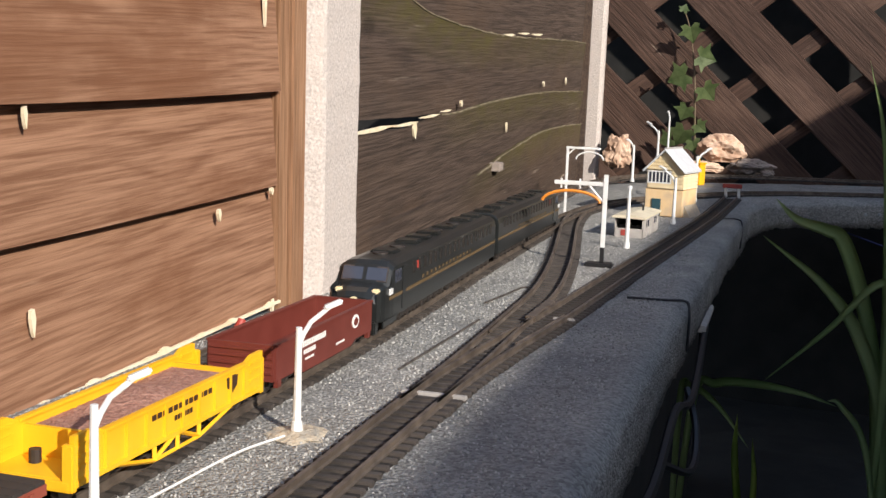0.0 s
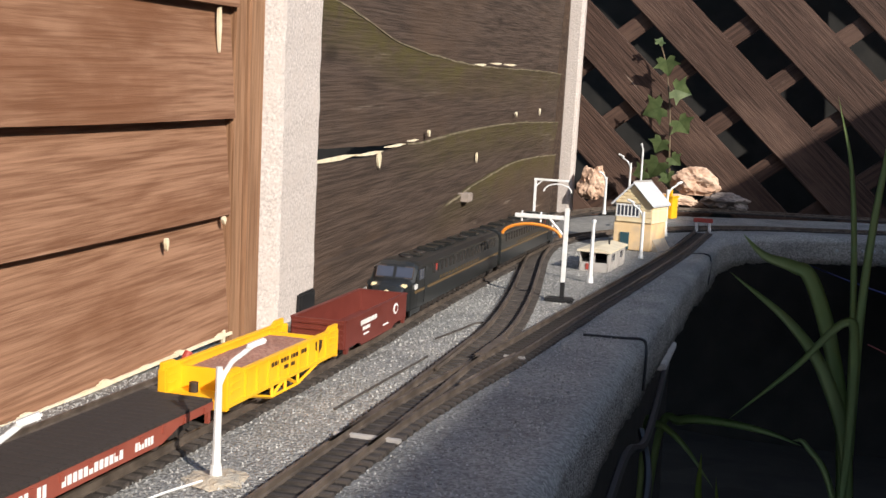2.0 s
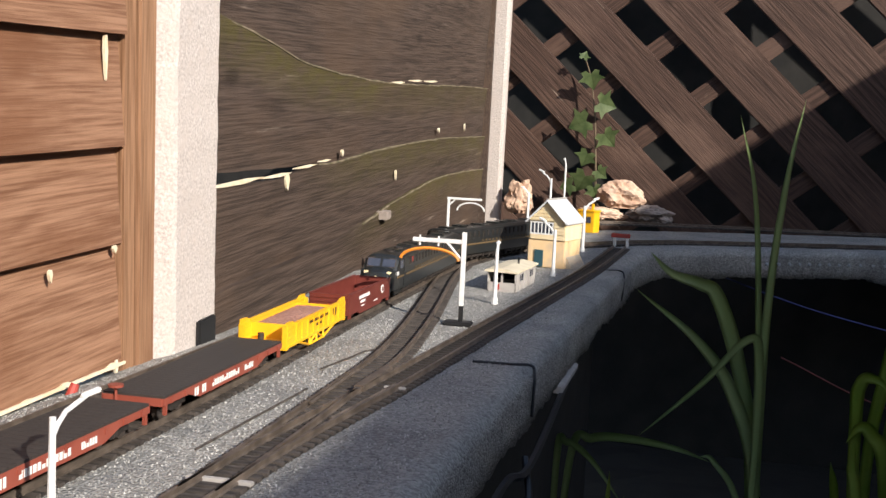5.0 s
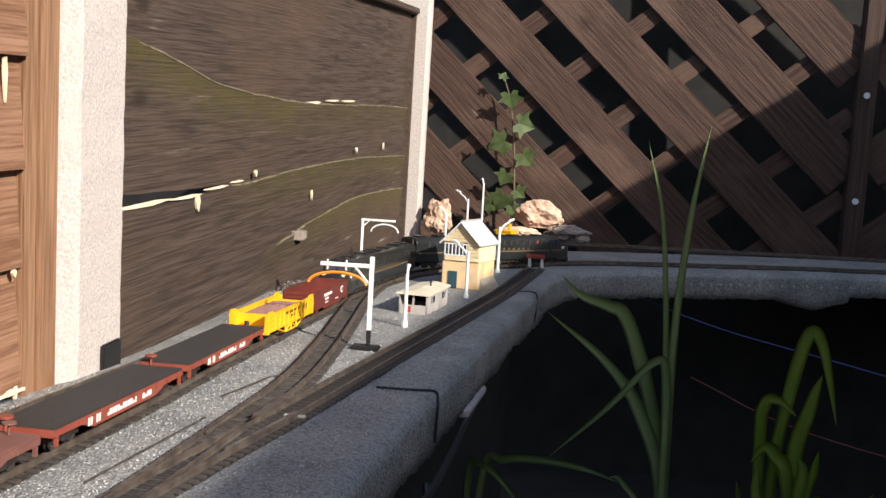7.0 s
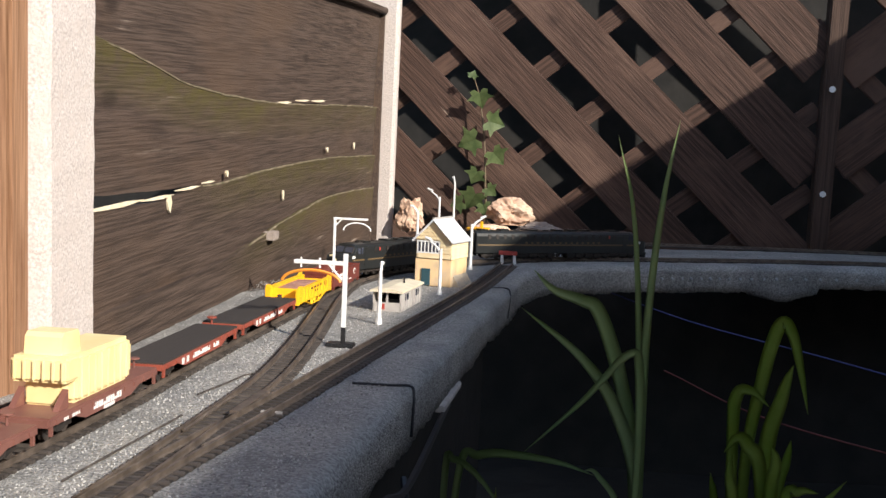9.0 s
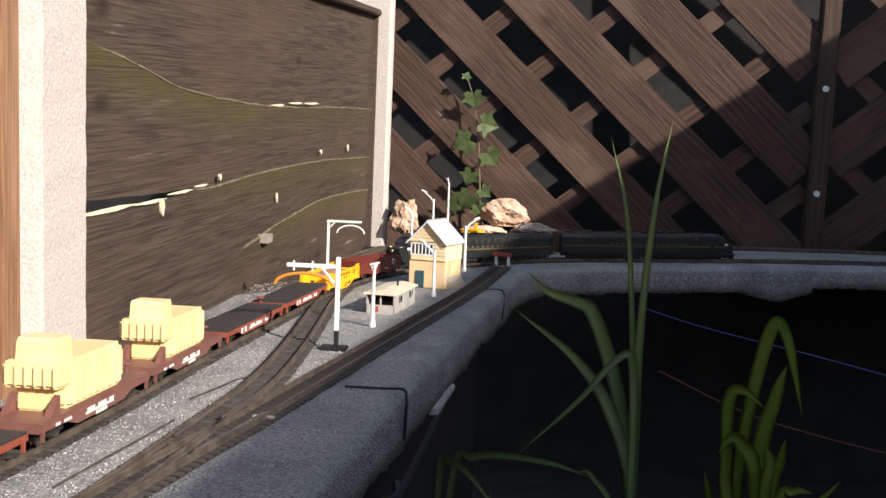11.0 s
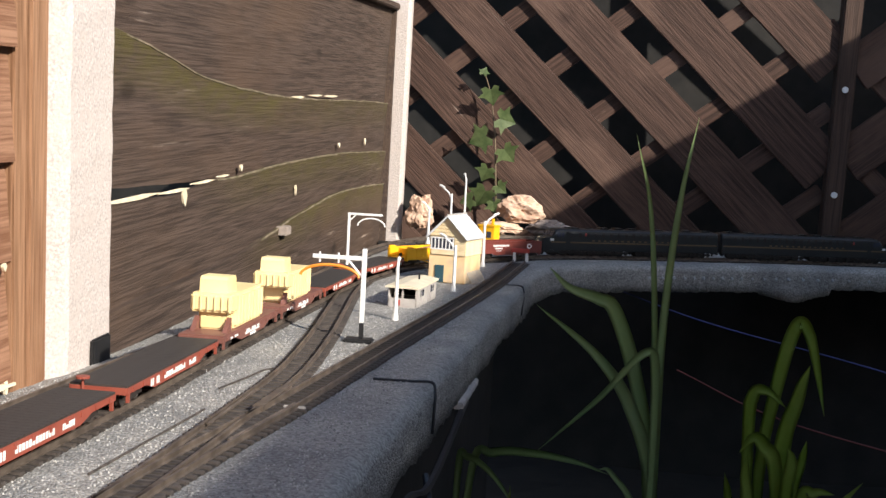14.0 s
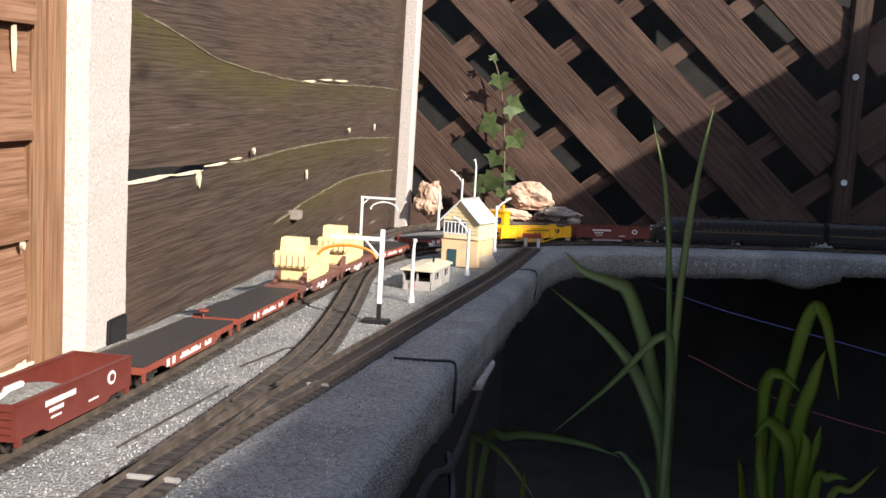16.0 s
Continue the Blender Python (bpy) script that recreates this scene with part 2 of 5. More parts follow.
M_ROCK2 = material("grey_brown_stone", (0.18, 0.15, 0.135), 0.95, col2=(0.34, 0.28, 0.24), scale=40, bump=1.0, bscale=60)
M_IVY = material("ivy_leaf", (0.085, 0.135, 0.045), 0.42, col2=(0.24, 0.30, 0.13), scale=45)
M_STEM = material("ivy_stem", (0.14, 0.10, 0.06), 0.8)
M_REED = material("iris_blade", (0.22, 0.31, 0.11), 0.35, col2=(0.30, 0.38, 0.17), scale=20, stretch=(1, 1, 0.1))
M_REED2 = material("fresh_blade", (0.18, 0.27, 0.03), 0.4, col2=(0.27, 0.35, 0.07), scale=20)
M_ADHESIVE = material("gritty_glue", (0.55, 0.45, 0.33), 0.9, col2=(0.40, 0.36, 0.30), scale=200, bump=1.0, bscale=400)
M_WIRE = material("white_wire", (0.75, 0.74, 0.72), 0.5)
M_CABLE = material("black_cable", (0.012, 0.012, 0.014), 0.45)
M_BLUE = material("blue_cord", (0.05, 0.06, 0.20), 0.6)
M_PINKC = material("red_cord", (0.15, 0.025, 0.02), 0.6)
M_WALL = material("painted_garden_wall", (0.30, 0.27, 0.24), 0.9, col2=(0.38, 0.35, 0.31), scale=6)
M_STUD = material("felt_nail", (0.40, 0.41, 0.42), 0.5)


# ---- mesh helpers ----
def part(name, bm, mat, parent=None, label=""):
    me = bpy.data.meshes.new(name)
    bm.to_mesh(me)
    bm.free()
    ob = new(name, me)
    for mm in (mat if isinstance(mat, (list, tuple)) else [mat]):
        me.materials.append(mm)
    if parent:
        ob.parent = parent
    if label:
        ob["label"] = label
    return ob


def empty(name, label, category, group="", at=None):
    ob = new(name)
    ob.empty_display_size = 0.01
    if at is not None:
        ob.matrix_basis = at
    return tagged(ob, label, category, group)


def box(bm, x0, y0, z0, x1, y1, z1, bevel=0.0, m=None):
    c = bmesh.ops.create_cube(bm, size=1.0)["verts"]
    for v in c:
        v.co = Vector(((x0 + x1) / 2 + v.co.x * (x1 - x0), (y0 + y1) / 2 + v.co.y * (y1 - y0), (z0 + z1) / 2 + v.co.z * (z1 - z0)))
    if bevel:
        e = list({e for v in c for e in v.link_edges})
        r = bmesh.ops.bevel(bm, geom=e, offset=bevel, segments=2, affect="EDGES")
        c = list({v for f in r["faces"] for v in f.verts} | {v for v in c if v.is_valid})
    if m is not None:
        bmesh.ops.transform(bm, matrix=m, verts=c)
    return c


def boxed(*a, **k):
    bm = bmesh.new()
    box(bm, *a, **k)
    return bm


def cyl(bm, p0, p1, r0, r1=None, n=10):
    p0, p1 = Vector(p0), Vector(p1)
    d = p1 - p0
    q = d.to_track_quat("Z", "Y").to_matrix().to_4x4()
    return bmesh.ops.create_cone(bm, cap_ends=True, segments=n, radius1=r0, radius2=r0 if r1 is None else r1, depth=d.length, matrix=Matrix.Translation((p0 + p1) / 2) @ q)["verts"]


def tube(bm, pts, r, n=6):
    pts = [Vector(p) for p in pts]
    rings = []
    for i, p in enumerate(pts):
        d = (pts[min(i + 1, len(pts) - 1)] - pts[max(i - 1, 0)]).normalized()
        q = d.to_track_quat("Z", "Y").to_matrix()
        rr = r[i] if isinstance(r, (list, tuple)) else r
        rings.append([bm.verts.new(p + q @ Vector((rr * math.cos(2 * math.pi * k / n), rr * math.sin(2 * math.pi * k / n), 0))) for k in range(n)])
    for a, b in zip(rings, rings[1:]):
        for k in range(n):
            bm.faces.new((a[k], a[(k + 1) % n], b[(k + 1) % n], b[k]))
    bm.faces.new(rings[0][::-1])
    bm.faces.new(rings[-1])


def prism(bm, outline, axis, lo, hi):
    """A flat outline pushed along an axis. axis 'x': outline is (y, z); 'y': (x, z); 'z': (x, y)."""
    def at(p, h):
        return {"x": (h, p[0], p[1]), "y": (p[0], h, p[1]), "z": (p[0], p[1], h)}[axis]
    a = [bm.verts.new(at(p, lo)) for p in outline]
    b = [bm.verts.new(at(p, hi)) for p in outline]
    n = len(a)
    for i in range(n):
        bm.faces.new((a[i], a[(i + 1) % n], b[(i + 1) % n], b[i]))
    bm.faces.new(a[::-1])
    bm.faces.new(b)
    bmesh.ops.recalc_face_normals(bm, faces=bm.faces[:])


def smooth_line(pts, n=16):
    P = [Vector((*p, 0)) if len(p) == 2 else Vector(p) for p in pts]
    Q = [2 * P[0] - P[1], *P, 2 * P[-1] - P[-2]]
    out = []
    for i in range(1, len(Q) - 2):
        a, b, c, d = Q[i - 1:i + 3]
        for k in range(n):
            u = k / n
            out.append(0.5 * (2 * b + (c - a) * u + (2 * a - 5 * b + 4 * c - d) * u * u + (3 * b - a - 3 * c + d) * u ** 3))
    out.append(P[-1])
    return out


class Line:
    """A track's centre line, by arc length from its first point."""
    def __init__(self, pts):
        self.p = np.array([tuple(v) for v in smooth_line(pts, 20)])
        self.s = np.r_[0, np.cumsum(np.linalg.norm(np.diff(self.p, axis=0), axis=1))]
        self.length = float(self.s[-1])

    def at(self, s):
        return Vector([float(np.interp(s, self.s, self.p[:, k])) for k in range(3)])

    def pose_at(self, s):
        d = (self.at(s + 0.004) - self.at(s - 0.004)).normalized()
        return self.at(s), d


def rise(y):
    """The far end of the board stands a little higher."""
    u = min(1.0, max(0.0, (y - 1.3) / 0.45))
    return 0.010 * u * u * (3 - 2 * u)


def bed_z(x, y):
    """The board falls away towards the fence, less so at the far end."""
    fade = 1.0 if y < 1.0 else max(0.15, 1.0 - (y - 1.0) / 1.1)
    return -0.27 * max(0.0, -0.25 - x) * fade + rise(y)


# ---- the board that carries the railway ----
MAIN = Line([(-0.27, -1.7), (-0.255, -1.1), (-0.245, -0.6), (-0.234, 0.0), (-0.2315, 0.25), (-0.2315, 0.45), (-0.2335, 0.6), (-0.2375, 0.7), (-0.2415, 0.82), (-0.245, 1.0), (-0.2475, 1.15), (-0.2465, 1.3), (-0.2299, 1.426), (-0.1888, 1.5183), (-0.1302, 1.5961), (-0.064, 1.6723), (0.0036, 1.7258), (0.0882, 1.7728), (0.2291, 1.8442), (0.3653, 1.9071), (0.5673, 1.9682), (0.8961, 2.0245), (1.2248, 2.0433)])
SIDING = Line([(-0.145, -0.9), (-0.152, 0), (-0.1545, 0.25), (-0.155, 0.4), (-0.150, 0.5), (-0.1395, 0.62), (-0.124, 0.857), (-0.1033, 1.155), (-0.0785, 1.55), (-0.0755, 1.607)])
CROSS = Line([(-0.155, 0.38), (-0.1565, 0.48), (-0.160, 0.6), (-0.165, 0.72), (-0.183, 0.87), (-0.209, 1.04), (-0.228, 1.16), (-0.240, 1.26), (-0.2445, 1.33)])
REAR = Line([(-0.318, -1.6), (-0.318, 0.9), (-0.320, 1.3), (-0.312, 1.6), (-0.285, 1.82), (-0.22, 1.97), (-0.11, 2.06), (0.05, 2.115), (0.25, 2.16), (0.5, 2.205), (0.9, 2.24)])
S0 = float(MAIN.s[np.argmin(np.abs(MAIN.p[:, 1] + 0.6) + (MAIN.p[:, 0] > 0) * 9)])

EDGE = [Vector((v.x, v.y, rise(v.y))) for v in smooth_line([(-0.06, -1.8), (-0.063, 0.0), (-0.0655, 0.3), (-0.0655, 0.6), (-0.063, 0.8), (-0.057, 1.15), (-0.0462, 1.4602), (-0.0369, 1.5448), (-0.0134, 1.6042), (0.0506, 1.6629), (0.1389, 1.7164), (0.2056, 1.754), (0.2723, 1.7878), (0.3634, 1.8338), (0.4921, 1.8836), (0.7552, 1.94), (1.1779, 1.9682)], 26)]


def bed():
    bm = bmesh.new()
    rows = []
    rnd = random.Random(4)
    n = len(EDGE)
    for i, e in enumerate(EDGE):
        d = (EDGE[min(i + 1, n - 1)] - EDGE[max(i - 1, 0)]).normalized()
        side = Vector((-d.y, d.x, 0))
        y = e.y
        # depth of the fascia: shallow under the far span, with deeper lobes
        low = -0.036 + 0.006 * noise.noise(Vector((y * 9, 3, 1)))
        if e.x > 0.045:
            low = -0.036
            if 0.295 < e.x < 0.40:
                low = -0.052 + 0.012 * abs(e.x - 0.345) / 0.05
            if e.x >= 0.40:
                low = -0.030
        far = 0.46 if e.x < -0.04 else 0.30
        steps = [-0.010, -0.002, 0.0, 0.004, 0.010, 0.018, 0.03, 0.05, 0.075, 0.10, 0.13, 0.16, 0.19, 0.22, 0.25, 0.28, 0.31, 0.34, 0.37, 0.42]
        row = []
        for s in (0.02, 0.0):
            row.append(bm.verts.new(e + side * s + Vector((0, 0, low - 0.004 + rnd.uniform(-0.002, 0.002)))))
        for f in (0.75, 0.5, 0.25):
            row.append(bm.verts.new(e + side * rnd.uniform(-0.0012, 0.0012) + Vector((0, 0, low * f))))
        row.append(bm.verts.new(e + side * 0.001 + Vector((0, 0, -0.007))))
        row.append(bm.verts.new(e + side * 0.004 + Vector((0, 0, -0.0025))))
        for s in steps[4:]:
            p = e + side * s
            if e.x > -0.05 and s > 0.30:
                p = e + side * 0.30
            p.y = min(p.y, 2.282 - 0.0002 * s)
            k = noise.noise(Vector((p.x * 40, p.y * 40, 0))) * 0.0009
            row.append(bm.verts.new(Vector((p.x, p.y, bed_z(p.x, p.y) + k))))
        rows.append(row)
    for a, b in zip(rows, rows[1:]):
        for k in range(len(a) - 1):
            f = bm.faces.new((a[k], b[k], b[k + 1], a[k + 1]))
            f.material_index = 1 if k < 5 else 0
    bmesh.ops.remove_doubles(bm, verts=bm.verts[:], dist=1e-5)
    bmesh.ops.recalc_face_normals(bm, faces=bm.faces[:])
    ob = part("railway_board", bm, [M_GRAVEL, M_FASCIA])
    for p in ob.data.polygons:
        p.use_smooth = True
    sd = ob.modifiers.new("thick", "SOLIDIFY")
    sd.thickness, sd.offset = 0.003, -1
    return tagged(ob, "raised railway board covered in grey granite chippings and felt", "track bed", kind="structure")


BED = bed()


def chippings():
    """Loose stone chips on the board between and beside the tracks."""
    rnd = random.Random(11)
    verts, faces = [], []
    octa = ((1, 0, 0), (-1, 0, 0), (0, 1, 0), (0, -1, 0), (0, 0, 1), (0, 0, -1))
    tri = ((0, 2, 4), (2, 1, 4), (1, 3, 4), (3, 0, 4), (2, 0, 5), (1, 2, 5), (3, 1, 5), (0, 3, 5))
    lines = [(L.p[::4], 0.0165) for L in (MAIN, SIDING, CROSS, REAR)]
    for _ in range(34000):
        y = 0.12 + 1.35 * rnd.random() ** 1.6
        x = rnd.uniform(-0.40, -0.082)
        if any(np.min(np.hypot(P[:, 0] - x, P[:, 1] - y)) < w for P, w in lines):
            continue
        r = rnd.uniform(0.0004, 0.0009)
        z = bed_z(x, y) + r * 0.2
        k = len(verts)
        rot3 = Euler((rnd.random() * 6, rnd.random() * 6, rnd.random() * 6)).to_matrix()
        sc = Vector((r * rnd.uniform(0.7, 1.3), r * rnd.uniform(0.7, 1.3), r * rnd.uniform(0.5, 1)))
        for o in octa:
            w = rot3 @ Vector((o[0] * sc.x, o[1] * sc.y, o[2] * sc.z))
            verts.append((x + w.x, y + w.y, z + w.z))
        faces += [tuple(k + i for i in t) for t in tri]
    me = bpy.data.meshes.new("chippings")
    me.from_pydata(verts, [], faces)
    m = bpy.data.materials.new("loose_granite_chip")
    m.use_nodes = True
    nt = m.node_tree
    g = nt.nodes.new("ShaderNodeNewGeometry")
    r = nt.nodes.new("ShaderNodeValToRGB")
    r.color_ramp.elements[0].color, r.color_ramp.elements[1].color = (0.17, 0.165, 0.155, 1), (0.50, 0.485, 0.46, 1)
    nt.links.new(g.outputs["Random Per Island"], r.inputs[0])
    nt.links.new(r.outputs[0], nt.nodes["Principled BSDF"].inputs["Base Color"])
    nt.nodes["Principled BSDF"].inputs["Roughness"].default_value = 0.8
    me.materials.append(m)
    tagged(new("chippings", me), "loose grey granite chippings over the board", "gravel", kind="stuff")


chippings()

# ---- ground, garden wall, added sheets and a sky blocker ----
GROUND = -0.42
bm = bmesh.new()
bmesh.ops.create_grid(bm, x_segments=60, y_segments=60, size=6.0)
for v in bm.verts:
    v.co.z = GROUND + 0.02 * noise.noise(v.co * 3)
tagged(part("ground", bm, M_SHADE_SOIL), "near-black soil under the railway board, shade put into its colour", "ground", kind="structure")
# added near-black sheets give the shade under the board and along the lattice foot
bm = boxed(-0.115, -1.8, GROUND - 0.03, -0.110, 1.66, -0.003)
tagged(part("shade_sheet_west", bm, M_SHADE_SOIL), "near-black sheet added under the railway board for its shade", "liner", kind="structure")
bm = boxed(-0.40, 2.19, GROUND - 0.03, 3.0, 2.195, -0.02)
tagged(part("shade_sheet_north", bm, M_SHADE_SOIL), "near-black sheet added at the foot of the lattice for its shade", "liner", kind="structure")
# Unseen wall added behind the viewpoint to block part of the sky light.
bm = boxed(-4, -5.2, GROUND - 0.03, 3.0, -5.0, 2.4)
tagged(part("sky_blocker_south", bm, M_WALL), "unseen plain wall added behind the viewpoint to block sky light", "wall", kind="structure")
bm = boxed(1.36, -5, GROUND - 0.03, 1.46, 1.95, 1.01)
tagged(part("wall_east", bm, M_WALL), "plain garden wall across the plot", "wall", kind="structure")
# Near-black sheet added so that the lattice gaps read dark.
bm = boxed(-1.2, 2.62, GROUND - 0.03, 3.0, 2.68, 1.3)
tagged(part("dark_sheet_north", bm, M_SHADE_SOIL), "near-black sheet added behind the lattice openings", "wall", kind="structure")
# ---- panelled fence along the railway ----
def plank(name, y0, y1, lower, upper, x, thick, mat, parent, lean=0.006, n=60, moss=None):
    """A lapped board: wavy lower and upper edge, its lower edge standing forward."""
    bm = bmesh.new()
    cols = []
    for i in range(n + 1):
        y = y0 + (y1 - y0) * i / n
        zl, zu = lower(y), upper(y)
        col = []
        for k in range(13):
            f = k / 12
            z = zl + (zu - zl) * f
            xx = x + lean * (1 - f) + 0.0012 * noise.noise(Vector((y * 9, z * 30, x)))
            col.append(xx)
            col[-1] = bm.verts.new((xx, y, z))
        cols.append((col, bm.verts.new((x + lean - thick, y, zl)), bm.verts.new((x - thick, y, zu))))
    for (a, al, au), (b, bl, bu) in zip(cols, cols[1:]):
        for k in range(12):
            bm.faces.new((a[k], b[k], b[k + 1], a[k + 1]))
        bm.faces.new((al, bl, b[0], a[0]))
        bm.faces.new((a[12], b[12], bu, au))
        bm.faces.new((au, bu, bl, al))
    for c, l, u in (cols[0], cols[-1]):
        bm.faces.new((*c, u, l))
    bmesh.ops.recalc_face_normals(bm, faces=bm.faces[:])
    ob = part(name, bm, mat, parent)
    if moss:
        at = ob.data.attributes.new("moss", "FLOAT", "POINT")
        for v, a in zip(ob.data.vertices, at.data):
            span = upper(v.co.y) - v.co.z
            a.value = max(0.0, 1.0 - span / 0.055) * moss(v.co.y)
    return ob


def lin(y0, z0, y1, z1, amp=0.0, fr=7.0, ph=0.0):
    return lambda y: z0 + (z1 - z0) * (y - y0) / (y1 - y0) + amp * math.sin(y * fr + ph)


def curve_of(*pts):
    P = np.array([tuple(v) for v in smooth_line([(y, z) for y, z in pts], 12)])
    return lambda y: float(np.interp(y, P[:, 0], P[:, 1])) + 0.0016 * noise.noise(Vector((y * 25, pts[0][1] * 9, 0)))


pan1 = tagged(new("wall_west_near"), "new warm brown lapped pine fence panel", "fence panel", kind="structure")
pan1.matrix_basis = UPRIGHT
edge_a = lin(0.42, 0.137, 0.766, 0.128, 0.0012, 9)
edge_b = lin(0.42, 0.061, 0.766, 0.052, 0.0012, 8, 1)
edge_c = lin(0.42, -0.036, 0.766, -0.047, 0.001, 8, 2)
up = lambda f, d: (lambda y: f(y) + d)
plank("board", -1.9, 0.764, edge_a, up(edge_a, 0.105), -0.405, 0.012, M_WARMWOOD, pan1, 0.009)
plank("board", -1.9, 0.764, edge_b, up(edge_a, 0.016), -0.407, 0.012, M_WARMWOOD, pan1, 0.009)
plank("board", -1.9, 0.764, edge_c, up(edge_b, 0.016), -0.407, 0.012, M_WARMWOOD, pan1, 0.009)
plank("board", -1.9, 0.764, up(edge_a, 0.085), up(edge_a, 0.20), -0.404, 0.012, M_WARMWOOD, pan1, 0.009)
plank("board", -1.9, 0.764, up(edge_a, 0.18), up(edge_a, 0.30), -0.404, 0.012, M_WARMWOOD, pan1, 0.009)
part("batten", boxed(-0.425, 0.7655, -0.055, -0.3985, 0.785, 0.46, 0.0012), M_STRIP, pan1)
part("batten", boxed(-0.425, 0.7862, -0.055, -0.3955, 0.8135, 0.46, 0.0012), M_STRIP, pan1)
# pale torn lower edge of the bottom board, and small tears
bm = bmesh.new()
rnd = random.Random(5)
for i in range(150):
    y = 0.30 + 0.464 * i / 150
    z = edge_c(y) + 0.002
    h = 0.0018 + 0.0045 * max(0, noise.noise(Vector((y * 60, 0, 3))))
    box(bm, -0.3965, y, z - h * 0.2, -0.3945, y + 0.0031, z + h, 0)
part("torn_edge", bm, M_SPLINTER, pan1, "pale torn wood along the lower edge")


def splinter(parent, x, y, z, h, w, lean=0.0):
    bm = bmesh.new()
    prism(bm, [(y, z), (y + w * 0.7, z + 0.0005), (y + w, z - h * 0.35), (y + w * 0.6 + lean, z - h), (y + w * 0.25 + lean, z - h * 0.8), (y - w * 0.1, z - h * 0.3)], "x", x, x + 0.0022)
    part("splinter", bm, M_SPLINTER, parent, "pale torn splinter")


for y, z, h, w in ((0.735, 0.212, 0.033, 0.0045), (0.75, 0.052, 0.006, 0.005), (0.66, 0.047, 0.009, 0.004), (0.436, 0.134, 0.012, 0.003), (0.437, 0.022, 0.016, 0.004), (0.753, -0.040, 0.012, 0.005)):
    splinter(pan1, -0.3995, y, z, h, w)

pan2 = tagged(new("wall_west_far"), "old dark waney fence panel with moss and a split gap", "fence panel", kind="structure")
pan2.matrix_basis = UPRIGHT
w_top = lambda y: 0.345 - 0.03 * (y - 1.85) / 0.4 * 0.3
w_a = curve_of((0.90, 0.243), (0.976, 0.232), (1.06, 0.218), (1.17, 0.198), (1.298, 0.186), (1.45, 0.177), (1.6, 0.172), (1.9, 0.168), (2.22, 0.161))
w_b = curve_of((0.90, 0.094), (0.9485, 0.093), (1.05, 0.088), (1.2846, 0.081), (1.40, 0.0835), (1.55, 0.085), (1.8, 0.083), (2.0, 0.076), (2.22, 0.067))
w_b2 = lambda y: w_b(y) - 0.011 * max(0.0, min(1.0, (1.20 - y) / 0.12)) * (1 if y > 0 else 0)
w_c = curve_of((0.90, -0.02), (1.3, -0.016), (1.55, 0.004), (1.8, 0.017), (2.0, 0.013), (2.22, 0.004))
w_b3 = lambda y: w_b(y) - 0.012 * max(0.0, min(1.0, (y - 1.22) / 0.08))
plank("board", 0.905, 2.205, up(w_a, -0.012), w_top, -0.3965, 0.006, M_OLDWOOD, pan2, -0.008, 90)
plank("board", 0.905, 2.205, w_b3, w_a, -0.3965, 0.006, M_OLDWOOD, pan2, -0.008, 90, lambda y: 1.25 if y < 1.45 else 0.7)
plank("board", 0.905, 2.205, up(w_c, -0.012), w_b2, -0.3965, 0.006, M_OLDWOOD, pan2, -0.008, 90, lambda y: min(1.0, max(0.0, (y - 1.15) / 0.3)))
plank("board", 0.905, 2.205, lambda y: -0.13, w_c, -0.3965, 0.006, M_OLDWOOD, pan2, -0.008, 90, lambda y: min(1.0, max(0.0, (y - 1.3) / 0.3)))
# Paler lip along each waney edge: the light on it is in the colour.
for edge, ya in ((w_a, 0.91), (w_b2, 1.22), (w_c, 1.40)):
    bm = bmesh.new()
    n = 60
    ys = [ya + (2.195 - ya) * k / n for k in range(n + 1)]
    tube(bm, [(-0.3972, y, edge(y) - 0.0004) for y in ys], [0.0013 + 0.0006 * noise.noise(Vector((y * 30, 2, edge(y)))) for y in ys], 5)
    part("waney_edge", bm, M_EDGEWOOD, pan2, "weathered waney edge, its lit pale line put into the colour")
# Added dark strip for the shadowed gap beside the corner post.
part("end_batten", boxed(-0.412, 2.1965, -0.13, -0.389, 2.2065, 0.34, 0.001), M_OLDWOOD, pan2)
part("cap_rail", boxed(-0.43, 0.905, 0.341, -0.383, 2.205, 0.353, 0.002), M_OLDWOOD, pan2)


for y, z, h, w in ((1.112, 0.079, 0.018, 0.012), (1.80, 0.10, 0.008, 0.010), (1.61, 0.178, 0.0025, 0.07), (1.52, 0.176, 0.003, 0.06), (1.70, 0.177, 0.003, 0.08), (1.22, 0.086, 0.002, 0.04), (1.14, 0.084, 0.0025, 0.07), (0.92, 0.083, 0.004, 0.13), (1.05, 0.081, 0.003, 0.08), (1.30, 0.094, 0.008, 0.008), (2.0, 0.10, 0.012, 0.006), (1.55, 0.05, 0.014, 0.006)):
    splinter(pan2, -0.3975, y, z, h, w)
part("nail", boxed(-0.402, 1.478, -0.013, -0.386, 1.502, -0.001, 0.001), M_ROCK2, pan2)


